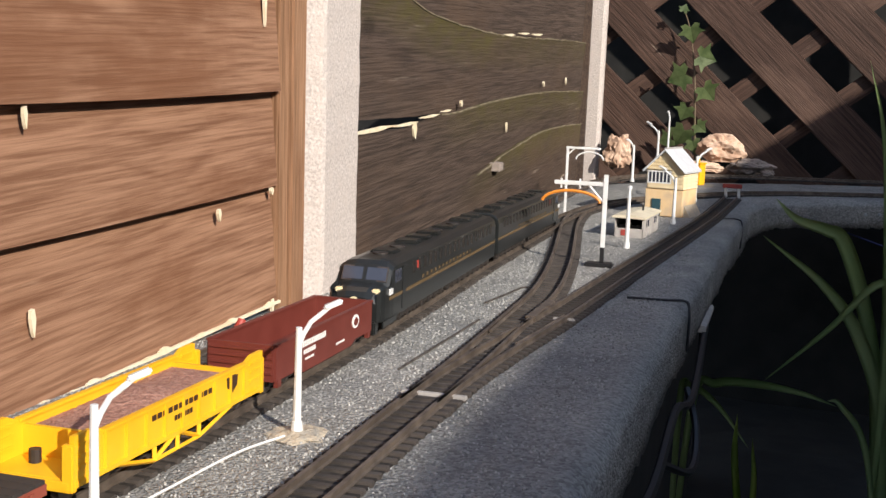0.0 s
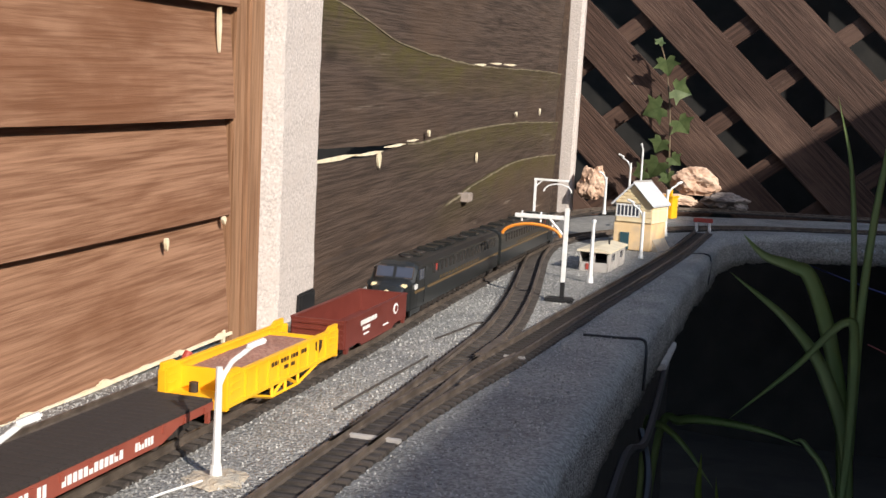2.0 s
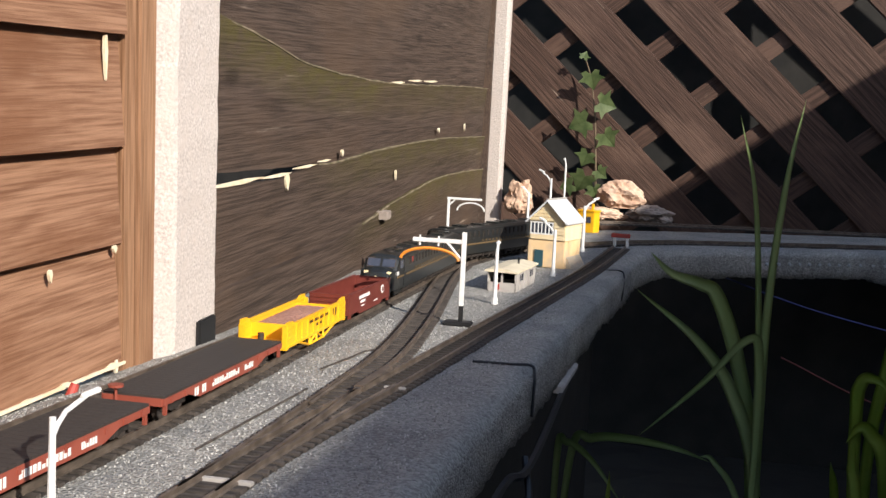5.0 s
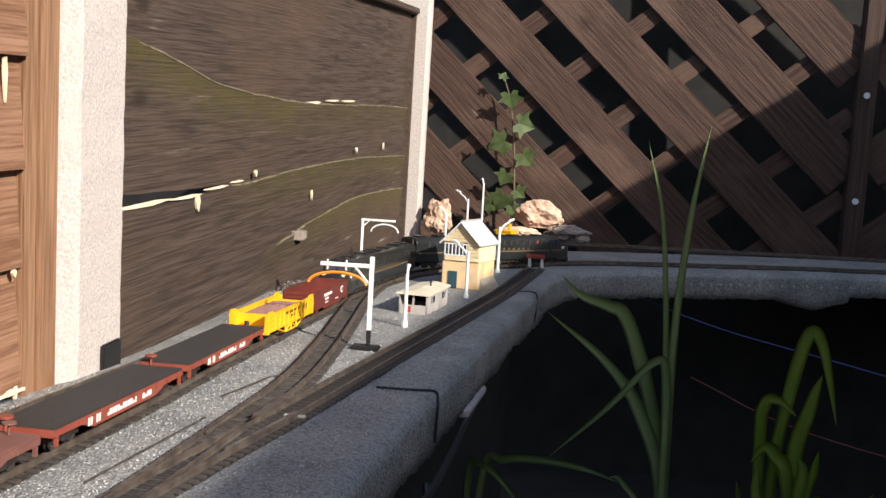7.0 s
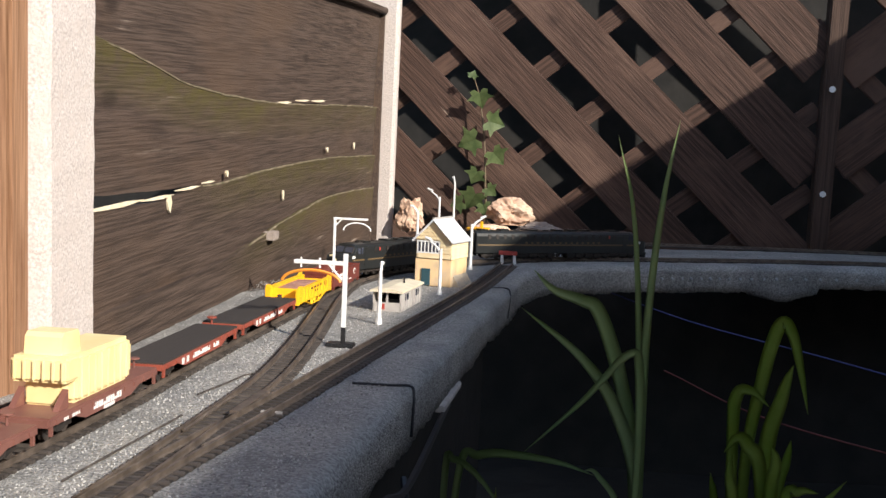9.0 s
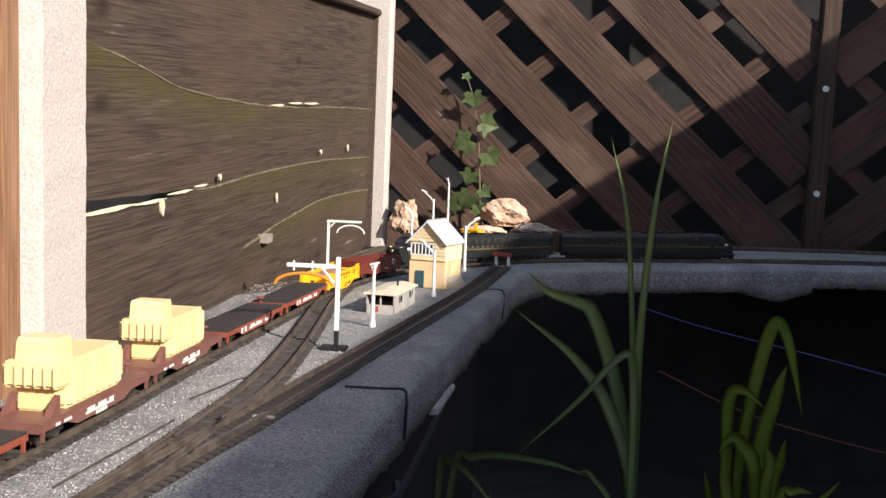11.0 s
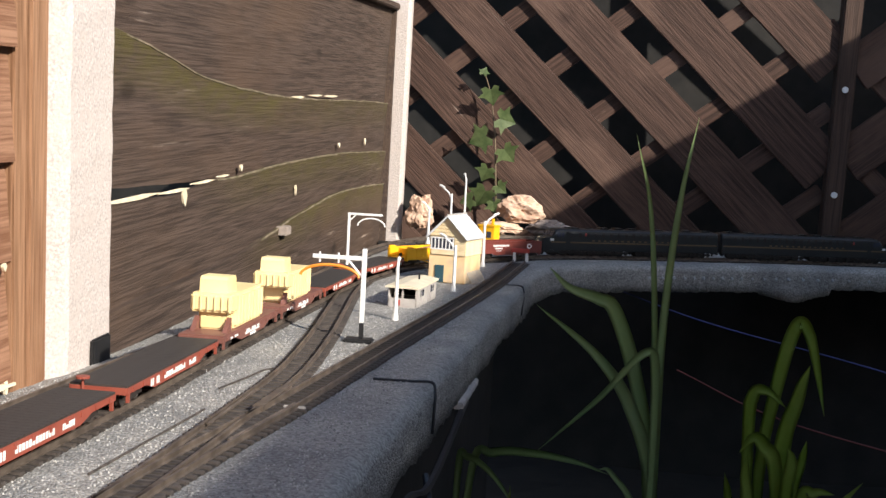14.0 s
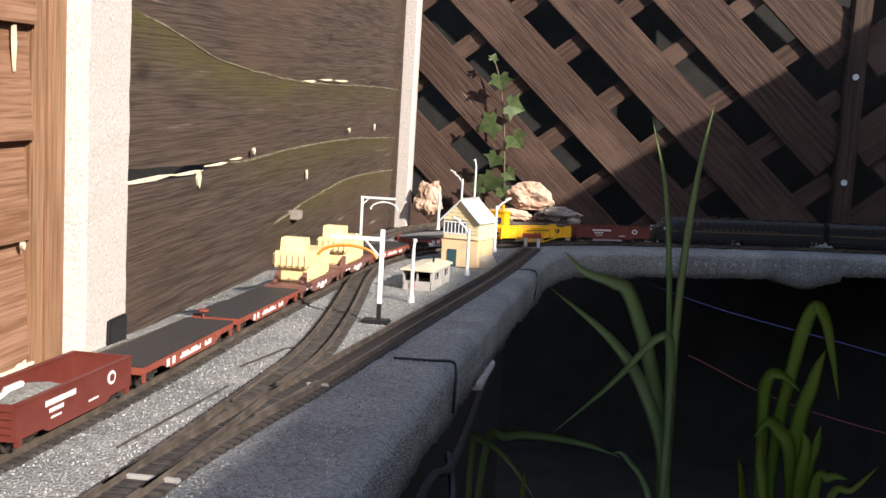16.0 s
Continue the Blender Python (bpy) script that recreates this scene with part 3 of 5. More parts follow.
def concrete_post(name, y0, y1, xf, top, bottom, chamfer, wear=1.0):
    bm = bmesh.new()
    xb = xf - 0.10
    out = [(xf, y1 - 0.004), (xf - 0.004, y1), (xb, y1), (xb, y0), (xf - chamfer, y0), (xf - 0.002, y0 + chamfer * 0.5), (xf, y0 + chamfer * 0.5 + 0.004)]
    levels = 50
    rings = []
    for k in range(levels + 1):
        z = bottom + (top - bottom) * k / levels
        rings.append([bm.verts.new((p[0] + wear * 0.0011 * noise.noise(Vector((z * 40, i * 7.1, y0))), p[1] + wear * 0.0013 * noise.noise(Vector((z * 60, i * 3.3 + 5, y0))), z)) for i, p in enumerate(out)])
    for a, b in zip(rings, rings[1:]):
        for i in range(len(out)):
            bm.faces.new((a[i], a[(i + 1) % len(out)], b[(i + 1) % len(out)], b[i]))
    bm.faces.new(rings[-1])
    bmesh.ops.recalc_face_normals(bm, faces=bm.faces[:])
    ob = part(name, bm, M_CONCRETE)
    ob.matrix_basis = UPRIGHT
    return ob


post1 = tagged(concrete_post("fence_post", 0.8155, 0.910, -0.383, 0.62, -0.14, 0.016), "pale grey cast concrete fence post with pitted edges", "fence post", "fence posts")
post2 = tagged(concrete_post("fence_post", 2.2075, 2.236, -0.362, 0.62, -0.14, 0.006, 0.3), "slim pale concrete fence post in the corner", "fence post", "fence posts")
blk = tagged(part("black_box", boxed(-0.3825, 0.866, -0.068, -0.378, 0.900, -0.029, 0.0015), M_BLACK), "small black plastic box at the foot of the concrete post", "box")
blk.matrix_basis = UPRIGHT

# ---- diagonal lattice at the end ----
YL = 2.294
latt = tagged(new("wall_north_lattice"), "brown stained diagonal lattice fence panel", "lattice fence", kind="structure")
latt.matrix_basis = UPRIGHT


def slat(cx, cz, length, width, angle, y, thick, mat, name="slat"):
    bm = boxed(-length / 2, -thick / 2, -width / 2, length / 2, thick / 2, width / 2, 0.0022)
    ob = part(name, bm, mat, latt)
    ob.matrix_basis = pose(cx, y + thick / 2, cz, 0, -angle, 0)
    return ob


# centre lines, x at height 0.2, of the boards that run down to the right
for x0, w in ((-0.93, 0.083), (-0.72, 0.083), (-0.515, 0.083), (-0.312, 0.083), (-0.106, 0.085), (0.105, 0.093), (0.322, 0.098), (0.540, 0.098), (0.755, 0.098)):
    x1, z1, x2, z2 = x0 - 0.9 / 0.94, 1.1, x0 + 0.8 / 0.94, -0.6
    # cut at the corner post on one side and at the lattice post on the other
    lo, hi = -0.43, 0.452
    fa, fb = 1.1, -0.6
    za = min(fa, 0.2 - (lo - x0) * 0.94)
    zb = max(fb, 0.2 - (hi - x0) * 0.94)
    if za <= zb + 0.03:
        continue
    xa, xb = x0 - (za - 0.2) / 0.94, x0 - (zb - 0.2) / 0.94
    slat((xa + xb) / 2, (za + zb) / 2, math.hypot(xb - xa, za - zb), w, -43.2, YL, 0.012, M_LATT)
for k in range(-7, 9):
    x0 = -0.148 + 0.2 * k
    lo, hi = -0.43, 0.452
    za, zb = max(-0.6, 0.2 + (lo - x0) * 0.8), min(1.1, 0.2 + (hi - x0) * 0.8)
    if zb <= za + 0.03:
        continue
    xa, xb = x0 + (za - 0.2) / 0.8, x0 + (zb - 0.2) / 0.8
    slat((xa + xb) / 2, (za + zb) / 2, math.hypot(xb - xa, zb - za), 0.036, 38.6, YL + 0.0135, 0.010, M_LATT)
for k in range(9):
    x0 = 0.40 + 0.205 * k
    za, zb = max(-0.6, 0.2 + (0.486 - x0) * 0.85), min(1.1, 0.2 + (1.45 - x0) * 0.85)
    if zb <= za + 0.03:
        continue
    xa, xb = x0 + (za - 0.2) / 0.85, x0 + (zb - 0.2) / 0.85
    slat((xa + xb) / 2, (za + zb) / 2, math.hypot(xb - xa, zb - za), 0.085, 40.4, YL, 0.012, M_LATT)
for k in range(9):
    x0 = 0.2 + 0.2 * k
    za, zb = max(-0.6, 0.2 - (1.45 - x0) * 0.9), min(1.1, 0.2 - (0.486 - x0) * 0.9)
    if zb <= za + 0.03:
        continue
    xa, xb = x0 - (zb - 0.2) / 0.9, x0 - (za - 0.2) / 0.9
    slat((xa + xb) / 2, (za + zb) / 2, math.hypot(xb - xa, zb - za), 0.036, -42, YL + 0.0135, 0.010, M_LATT)
part("upright", boxed(0.4535, YL - 0.016, -0.6, 0.4885, YL + 0.03, 1.1, 0.003), M_LATT_POST, latt)
for z in (0.238, 0.037):
    bm = bmesh.new()
    cyl(bm, (0.470, YL - 0.020, z), (0.470, YL - 0.015, z), 0.006, n=10)
    part("screw_cap", bm, M_WHITE, latt, "white screw cap")

# ---- track ----
GAUGE, RAIL = 0.0172, 0.0058


def track(name, line, s0, s1, label, singles=False, rails=True):
    tr = empty(name, label, "railway track", "tracks on the board")
    rnd = random.Random(len(name) * 7 + int(s1 * 100))
    me = bpy.data.meshes.new("sleeper")
    bm = boxed(-0.0152, -0.0019, 0, 0.0152, 0.0019, 0.0025, 0.0004)
    bm.to_mesh(me)
    bm.free()
    me.materials.append(M_SLEEPER)
    bmj = bmesh.new()
    n = int((s1 - s0) / 0.0092)
    count = 0
    for i in range(n + 1):
        p, d = line.pose_at(s0 + i * 0.0092)
        m = Matrix.Translation((p.x, p.y, bed_z(p.x, p.y) - 0.0004)) @ Matrix.Rotation(math.atan2(-d.x, d.y) + rnd.uniform(-0.02, 0.02), 4, "Z")
        if singles and 0.2 < p.y < 1.7 and count < 290:
            ob = new("sleeper", me)
            ob.parent, ob.matrix_basis = tr, m
            count += 1
        else:
            box(bmj, -0.0152, -0.0019, 0, 0.0152, 0.0019, 0.0025, 0, m)
    if len(bmj.verts):
        o = part("sleeper_run", bmj, M_SLEEPER, tr)
        o["kind"] = "stuff"
    else:
        bmj.free()
    bm = bmesh.new()
    prev = None
    m = max(2, int((s1 - s0) / 0.02))
    for i in range(m + 1):
        p, d = line.pose_at(s0 + (s1 - s0) * i / m)
        nx = Vector((d.y, -d.x, 0))
        z = bed_z(p.x, p.y)
        ring = [bm.verts.new(p + nx * u + Vector((0, 0, z + w))) for u, w in ((-0.0150, -0.001), (-0.0142, 0.0009), (0.0142, 0.0009), (0.0150, -0.001))]
        if prev:
            for k in range(3):
                bm.faces.new((prev[k], prev[k + 1], ring[k + 1], ring[k]))
        prev = ring
    bmesh.ops.recalc_face_normals(bm, faces=bm.faces[:])
    part("underlay", bm, M_UNDER, tr)
    for side in (-1, 1) if rails else ():
        bm = bmesh.new()
        prof = [(-0.0013, 0.0022), (-0.0013, 0.0028), (-0.0005, 0.0032), (-0.0005, 0.0048), (-0.0009, 0.0050), (-0.0009, RAIL), (0.0009, RAIL), (0.0009, 0.0050), (0.0005, 0.0048), (0.0005, 0.0032), (0.0013, 0.0028), (0.0013, 0.0022)]
        prev = None
        m = max(2, int((s1 - s0) / 0.02))
        for i in range(m + 1):
            p, d = line.pose_at(s0 + (s1 - s0) * i / m)
            nx = Vector((d.y, -d.x, 0))
            z = bed_z(p.x, p.y) - 0.0004
            ring = [bm.verts.new(p + nx * (side * GAUGE / 2 + u) + Vector((0, 0, z + w))) for u, w in prof]
            if prev:
                for k in range(len(prof)):
                    bm.faces.new((prev[k], prev[(k + 1) % len(prof)], ring[(k + 1) % len(prof)], ring[k]))
            prev = ring
        bmesh.ops.recalc_face_normals(bm, faces=bm.faces[:])
        part("rail", bm, M_RAIL, tr)
    return tr


track("main_track", MAIN, 0.3, MAIN.length - 0.02, "brown weathered running line that curves behind the signal box")
track("siding_track", SIDING, 0.1, SIDING.length, "brown weathered siding ending at a buffer stop", True)
track("crossover_track", CROSS, 0.0, CROSS.length - 0.02, "curved crossover track leaving the siding turnout")
track("rear_track", REAR, 0.3, REAR.length - 0.02, "brown rear running line beside the fence")
# turnout parts: closed frog, check rails and point blades
tn = empty("turnout_fittings", "dark turnout frog and check rails between the tracks", "railway turnout")
part("frog", boxed(-0.1545, 0.60, 0.002, -0.1475, 0.665, RAIL + 0.0002, 0.0006), M_RAIL, tn)
for L, off, a, b in ((SIDING, 0.0062, 0.52, 0.62), (CROSS, -0.0062, 0.55, 0.65)):
    bm = bmesh.new()
    i0, i1 = np.argmin(abs(L.p[:, 1] - a)), np.argmin(abs(L.p[:, 1] - b))
    tube(bm, [(L.p[i][0] + off, L.p[i][1], 0.0045) for i in range(i0, i1 + 1, 4)], 0.0011, 4)
    part("check_rail", bm, M_RAIL, tn)
part("tie_bar", boxed(-0.171, 0.402, 0.001, -0.139, 0.406, 0.0030, 0.0005), M_HUT, tn)
part("tie_bar", boxed(-0.140, 0.617, 0.0015, -0.126, 0.6195, 0.0034, 0.0005), M_HUT, tn)
# cracks of roofing felt: raised folded seams
for pts in ([(-0.108, 0.735), (-0.082, 0.737), (-0.0665, 0.739)], ):
    bm = bmesh.new()
    full = [(x, y, bed_z(x, y) + 0.0004) for x, y in pts] + [(-0.0632, 0.737, -0.006), (-0.0625, 0.731, -0.02), (-0.0625, 0.729, -0.034)]
    tube(bm, smooth_line(full, 6), 0.0011, 5)
    tagged(part("felt_seam", bm, M_CABLE), "dark raised seam across the felt edge", "seam", kind="structure")
bm = bmesh.new()
tube(bm, smooth_line([(-0.077, 1.38, 0.0006), (-0.056, 1.385, 0.0006), (-0.0505, 1.378, -0.006), (-0.0505, 1.36, -0.033)], 6), 0.0011, 5)
tagged(part("felt_seam", bm, M_CABLE), "dark raised seam across the felt edge", "seam", kind="structure")

# ---- buffer stop ----
bs = empty("buffer_stop", "small white buffer stop with a red beam at the siding end", "buffer stop", at=pose(-0.0745, 1.605, rise(1.605), 0, 0, -3))
for sx in (-1, 1):
    bm = bmesh.new()
    box(bm, sx * 0.009 - 0.0018, -0.002, 0.003, sx * 0.009 + 0.0018, 0.002, 0.021, 0.0004)
    prism(bm, [(0.002, 0.004), (0.014, 0.004), (0.002, 0.018)], "x", sx * 0.009 - 0.0012, sx * 0.009 + 0.0012)
    part("upright", bm, M_WHITE, bs)
part("beam", boxed(-0.0135, -0.0045, 0.0165, 0.0135, -0.0018, 0.0225, 0.0006), M_REDPAINT, bs, "red and white beam")
# ---- lamps along the line ----
def yard_lamp(x, y, h, yaw, reach=0.021, base=True, r=0.0013, foot=0.0):
    lamp = empty("yard_lamp", "white plastic swan-neck yard lamp on the gravel", "yard lamp", "yard lamps", pose(x, y, bed_z(x, y) + foot, 0, 0, yaw))
    bm = bmesh.new()
    cyl(bm, (0, 0, 0), (0, 0, 0.006), r * 2.1, r * 1.7, 10)
    cyl(bm, (0, 0, 0.006), (0, 0, h), r * 1.35, r, 10)
    part("column", bm, M_WHITE, lamp)
    bm = bmesh.new()
    tube(bm, [(0, 0, h - 0.008), (reach * 0.12, 0, h - 0.003), (reach * 0.3, 0, h + 0.002), (reach * 0.62, 0, h + 0.006), (reach * 0.8, 0, h + 0.0085)], r * 0.8, 8)
    part("arm", bm, M_WHITE, lamp)
    bm = boxed(reach * 0.6, -r * 1.3, -r * 0.7, reach * 1.12, r * 1.3, r * 0.9, r * 0.5)
    hd = part("lamp_head", bm, M_WHITE, lamp)
    hd.matrix_basis = Matrix.Translation((0, 0, h + 0.0072)) @ Matrix.Rotation(radians(-22), 4, "Y") @ Matrix.Translation((0, 0, -0.0035))
    if base:
        bm = bmesh.new()
        c = bmesh.ops.create_icosphere(bm, subdivisions=3, radius=0.0125)["verts"]
        for v in c:
            k = 1 + 0.35 * noise.noise(v.co * 160)
            v.co = Vector((v.co.x * k, v.co.y * k, max(-0.0006, v.co.z * 0.16 * k)))
        part("glue_pad", bm, M_ADHESIVE, lamp, "lump of gritty glue")
    return lamp


yard_lamp(-0.1906, 0.325, 0.0455, 34, 0.016)
yard_lamp(-0.2045, 0.198, 0.043, 34, 0.0155)
yard_lamp(-0.147, 1.025, 0.051, 95, 0.010, False, 0.0016)
yard_lamp(-0.1265, 1.284, 0.0545, 160, 0.02, False, 0.0016)
yard_lamp(-0.244, 1.82, 0.060, 200, 0.012, False, 0.0018, 0.0)
yard_lamp(-0.196, 1.73, 0.088, 160, 0.020, False, 0.0016)
yard_lamp(-0.20, 1.93, 0.108, 120, 0.008, False, 0.0016)
yard_lamp(-0.122, 1.545, 0.064, 20, 0.018, False, 0.0018)
bm = bmesh.new()
tube(bm, smooth_line([(-0.193, 0.318, 0.0012), (-0.2, 0.29, 0.0016), (-0.204, 0.25, 0.0012), (-0.206, 0.205, 0.0018), (-0.21, 0.14, 0.0012)], 8), 0.0006, 5)
tagged(part("lamp_wire", bm, M_WIRE), "thin white wire lying on the gravel between lamps", "wire")

# ---- loading gauge ----
lg = empty("loading_gauge", "white loading gauge with an orange arc over the line", "loading gauge", "loading gauges", pose(-0.150, 0.885, 0, 0, 0, 3))
part("foot", boxed(-0.014, -0.008, 0, 0.010, 0.008, 0.0035, 0.001), M_BLACK, lg)
part("post_foot", boxed(-0.0018, -0.0018, 0.003, 0.0018, 0.0018, 0.017, 0.0003), M_BLACK, lg)
part("post", boxed(-0.0019, -0.0019, 0.0165, 0.0019, 0.0019, 0.079, 0.0003), M_WHITE, lg)
part("arm", boxed(-0.044, -0.0014, 0.069, 0.0, 0.0014, 0.0725, 0.0003), M_WHITE, lg)
bm = bmesh.new()
tube(bm, [(-0.0145, 0, 0.0695), (-0.0015, 0, 0.0555)], 0.0011, 6)
part("brace", bm, M_WHITE, lg)
bm = bmesh.new()
pts = []
for k in range(15):
    a = radians(176 - 172 * k / 14)
    pts.append((-0.029 + 0.0250 * math.cos(a), 0, 0.0535 + 0.0105 * math.sin(a)))
tube(bm, pts, 0.0014, 6)
part("arc", bm, M_ORANGE, lg, "orange curved measuring arc")
for x in (-0.038, -0.022):
    bm = bmesh.new()
    cyl(bm, (x, 0, 0.066), (x, 0, 0.0745), 0.0009, n=6)
    part("hanger", bm, M_WHITE, lg)
l2 = empty("loading_gauge", "slender white gantry with a hoop beside the fence", "loading gauge", "loading gauges", pose(-0.259, 1.30, -0.002, 0, 0, 3))
part("post", boxed(-0.0015, -0.0015, 0, 0.0015, 0.0015, 0.086, 0.0003), M_WHITE, l2)
part("arm", boxed(-0.002, -0.0012, 0.0835, 0.040, 0.0012, 0.0862, 0.0003), M_WHITE, l2)
bm = bmesh.new()
pts = [(0.027 + 0.0165 * math.cos(radians(180 - 180 * k / 12)), 0, 0.071 + 0.0095 * math.sin(radians(180 - 180 * k / 12))) for k in range(13)]
tube(bm, pts, 0.001, 6)
part("arc", bm, M_WHITE, l2)
bm = bmesh.new()
tube(bm, [(0.0, 0, 0.076), (0.008, 0, 0.0838)], 0.0009, 6)
part("brace", bm, M_WHITE, l2)


# ---- signal box ----
def signal_box():
    sb = empty("signal_box", "two-storey peach signal box with cream boarding and slate roof", "signal box", at=pose(-0.1405, 1.389, rise(1.389), 0, 0, -12))
    w, l, h = 0.0238, 0.0300, 0.0580     # half width, half length, eaves
    part("base_wall", boxed(-w, -l, 0, w, l, 0.034, 0.0006), M_BOXWALL, sb)
    # boarded upper storey: courses of weatherboard
    bm = bmesh.new()
    box(bm, -w + 0.0008, -l + 0.0008, 0.034, w - 0.0008, l - 0.0008, h)
    part("upper_wall", bm, M_BOXBOARD, sb)
    me = bpy.data.meshes.new("weatherboard")
    b2 = bmesh.new()
    prism(b2, [(0, 0), (0.0016, 0), (0.0004, 0.0042), (0, 0.0042)], "y", -l - 0.001, l + 0.001)
    b2.to_mesh(me)
    b2.free()
    me.materials.append(M_BOXBOARD)
    for k in range(6):
        o = new("weatherboard", me)
        o.parent, o.matrix_basis = sb, pose(w - 0.0006, 0, 0.0345 + 0.0042 * k)
    # gable end with its window band
    bm = bmesh.new()
    prism(bm, [(-w, h), (w, h), (0.0, 0.0805)], "y", -l, l)
    part("gable", bm, M_BOXBOARD, sb)
    for k in range(5):
        f = k / 5
        ww = w * (1 - f) - 0.0008
        part("weatherboard", boxed(-ww, -l - 0.0014, h + f * 0.0215, ww, -l - 0.0002, h + f * 0.0215 + 0.0037, 0.0003), M_BOXBOARD, sb)
    win = part("window", boxed(-w * 0.88, -l - 0.0006, 0.042, w * 0.32, -l + 0.0006, 0.0555), M_GLASS, sb)
    for k in range(7):
        x = -w * 0.88 + (w * 1.20) * k / 6
        part("glazing_bar", boxed(x - 0.0006, -l - 0.0014, 0.042, x + 0.0006, -l - 0.0005, 0.0555), M_WHITE, win)
    for z in (0.0415, 0.0555):
        part("frame", boxed(-w * 0.92, -l - 0.0016, z - 0.0008, w * 0.36, -l - 0.0004, z + 0.0008), M_WHITE, win)
    part("balcony_panel", boxed(-w * 0.88, -l - 0.0016, 0.0345, w * 0.95, -l - 0.0002, 0.0405, 0.0004), M_BOXBOARD, sb)
    for k in range(4):
        part("weatherboard", boxed(w * 0.38, -l - 0.0014, 0.0412 + 0.0042 * k, w * 0.98, -l - 0.0002, 0.0412 + 0.0042 * k + 0.0037, 0.0003), M_BOXBOARD, sb)
    part("door", boxed(-w * 0.62, -l - 0.0014, 0.0005, -w * 0.14, -l + 0.0004, 0.0215, 0.0003), M_TEAL, sb, "dark teal door")
    for s in (-1, 1):
        bm = bmesh.new()
        n = Vector((0.0805 - h, 0, w)).normalized()
        prism(bm, [(s * (w + 0.0035), h - 0.0035), (s * (w + 0.0035), h - 0.0012), (0, 0.0842), (0, 0.0815)], "y", -l - 0.005, l + 0.004)
        part("roof_slope", bm, M_ROOF, sb)
    part("ridge", boxed(-0.0012, -l - 0.005, 0.083, 0.0012, l + 0.004, 0.0853, 0.0004), M_HUT, sb)
    for s in (-1, 1):
        bm = bmesh.new()
        tube(bm, [(s * (w + 0.003), -l - 0.0052, h - 0.0025), (0, -l - 0.0052, 0.0828)], 0.0012, 5)
        part("bargeboard", bm, M_ROOF, sb)
    bm = bmesh.new()
    prism(bm, [(w, 0.0), (w + 0.008, 0.0), (w, 0.014)], "y", -l * 0.7, l)
    part("plinth_spread", bm, M_ADHESIVE, sb)
    return sb


signal_box()
yh = empty("lineside_hut", "small pale yellow hut with a chimney behind the running line", "hut", at=pose(-0.146, 1.840, rise(1.840), 0, 0, -20))
part("wall", boxed(-0.014, -0.011, 0, 0.014, 0.011, 0.034, 0.0006), M_YELLOW, yh)
part("roof", boxed(-0.0155, -0.0125, 0.034, 0.0155, 0.0125, 0.0365, 0.0006), M_YELLOW, yh)
part("window", boxed(0.001, -0.0118, 0.016, 0.009, -0.0108, 0.026), M_GLASS, yh)
part("chimney", boxed(0.004, -0.002, 0.0365, 0.008, 0.002, 0.047, 0.0005), M_YELLOW, yh)


def hut():
    hb = empty("platelayers_hut", "low weathered grey hut with a cream roof and an open front", "hut", at=pose(-0.1545, 1.165, 0, 0, 0, -3))
    w, l, h = 0.0150, 0.050, 0.0205
    for x0, y0, x1, y1, name in ((-w, -l, -w + 0.0012, l, "side_wall"), (w - 0.0012, -l, w, l, "side_wall"), (-w, l - 0.0012, w, l, "end_wall")):
        part(name, boxed(x0, y0, 0, x1, y1, h), M_HUT, hb)
    for k in range(7):
        y = -l + 0.008 + k * 0.0138
        part("batten", boxed(w, y, 0, w + 0.0008, y + 0.0016, h), M_HUT, hb)
    for y in (-0.03, 0.02):
        part("window", boxed(w - 0.0002, y, 0.010, w + 0.0006, y + 0.014, 0.017), M_GLASS, hb)
    part("front_sill", boxed(-w, -l, 0, w, -l + 0.0012, 0.0095), M_HUT, hb)
    part("front_post", boxed(-0.0008, -l, 0.0095, 0.0012, -l + 0.0015, h), M_HUT, hb)
    part("red_board", boxed(-0.008, -l - 0.0008, 0.002, -0.002, -l, 0.008), M_REDPAINT, hb)
    part("inside", boxed(-w + 0.0012, -l + 0.012, 0.0004, w - 0.0012, l - 0.0012, 0.012), M_BLACK, hb)
    bm = bmesh.new()
    prism(bm, [(-w - 0.0025, h), (w + 0.0025, h - 0.0005), (w + 0.0025, h + 0.0012), (0, h + 0.0042), (-w - 0.0025, h + 0.0017)], "y", -l - 0.004, l + 0.002)
    part("roof", bm, M_HUTROOF, hb)
    bm = bmesh.new()
    cyl(bm, (0.004, 0.01, h + 0.002), (0.004, 0.01, h + 0.010), 0.0011, n=8)
    part("stove_pipe", bm, M_BLACK, hb)


hut()


# ---- rocks ----
def rock(x, y, z, sx, sy, sz, seed, mat, label, rot=0):
    bm = bmesh.new()
    bmesh.ops.create_icosphere(bm, subdivisions=4, radius=1.0)
    off = Vector((seed * 3.7, seed * 1.3, seed))
    for v in bm.verts:
        n = v.co.normalized()
        k = 0.9 + 0.42 * noise.noise(n * 1.7 + off) + 0.24 * abs(noise.noise(n * 4.0 + off)) + 0.14 * noise.noise(n * 9 + off) + 0.05 * noise.noise(n * 22 + off)
        c = n * k
        # flattened facets
        c = Vector((max(-1.1, min(1.15, c.x)), max(-1.1, min(1.1, c.y)), max(-0.8, min(1.05, c.z))))
        v.co = Vector((c.x * sx, c.y * sy, c.z * sz))
    ob = part("rock", bm, mat)
    ob.matrix_basis = pose(x, y, z, 0, 0, rot)
    tagged(ob, label, "rock", "rocks at the lattice")


rock(-0.322, 2.2, 0.039, 0.027, 0.026, 0.036, 1, M_ROCK, "upright pinkish sandstone rock against the corner post", 20)
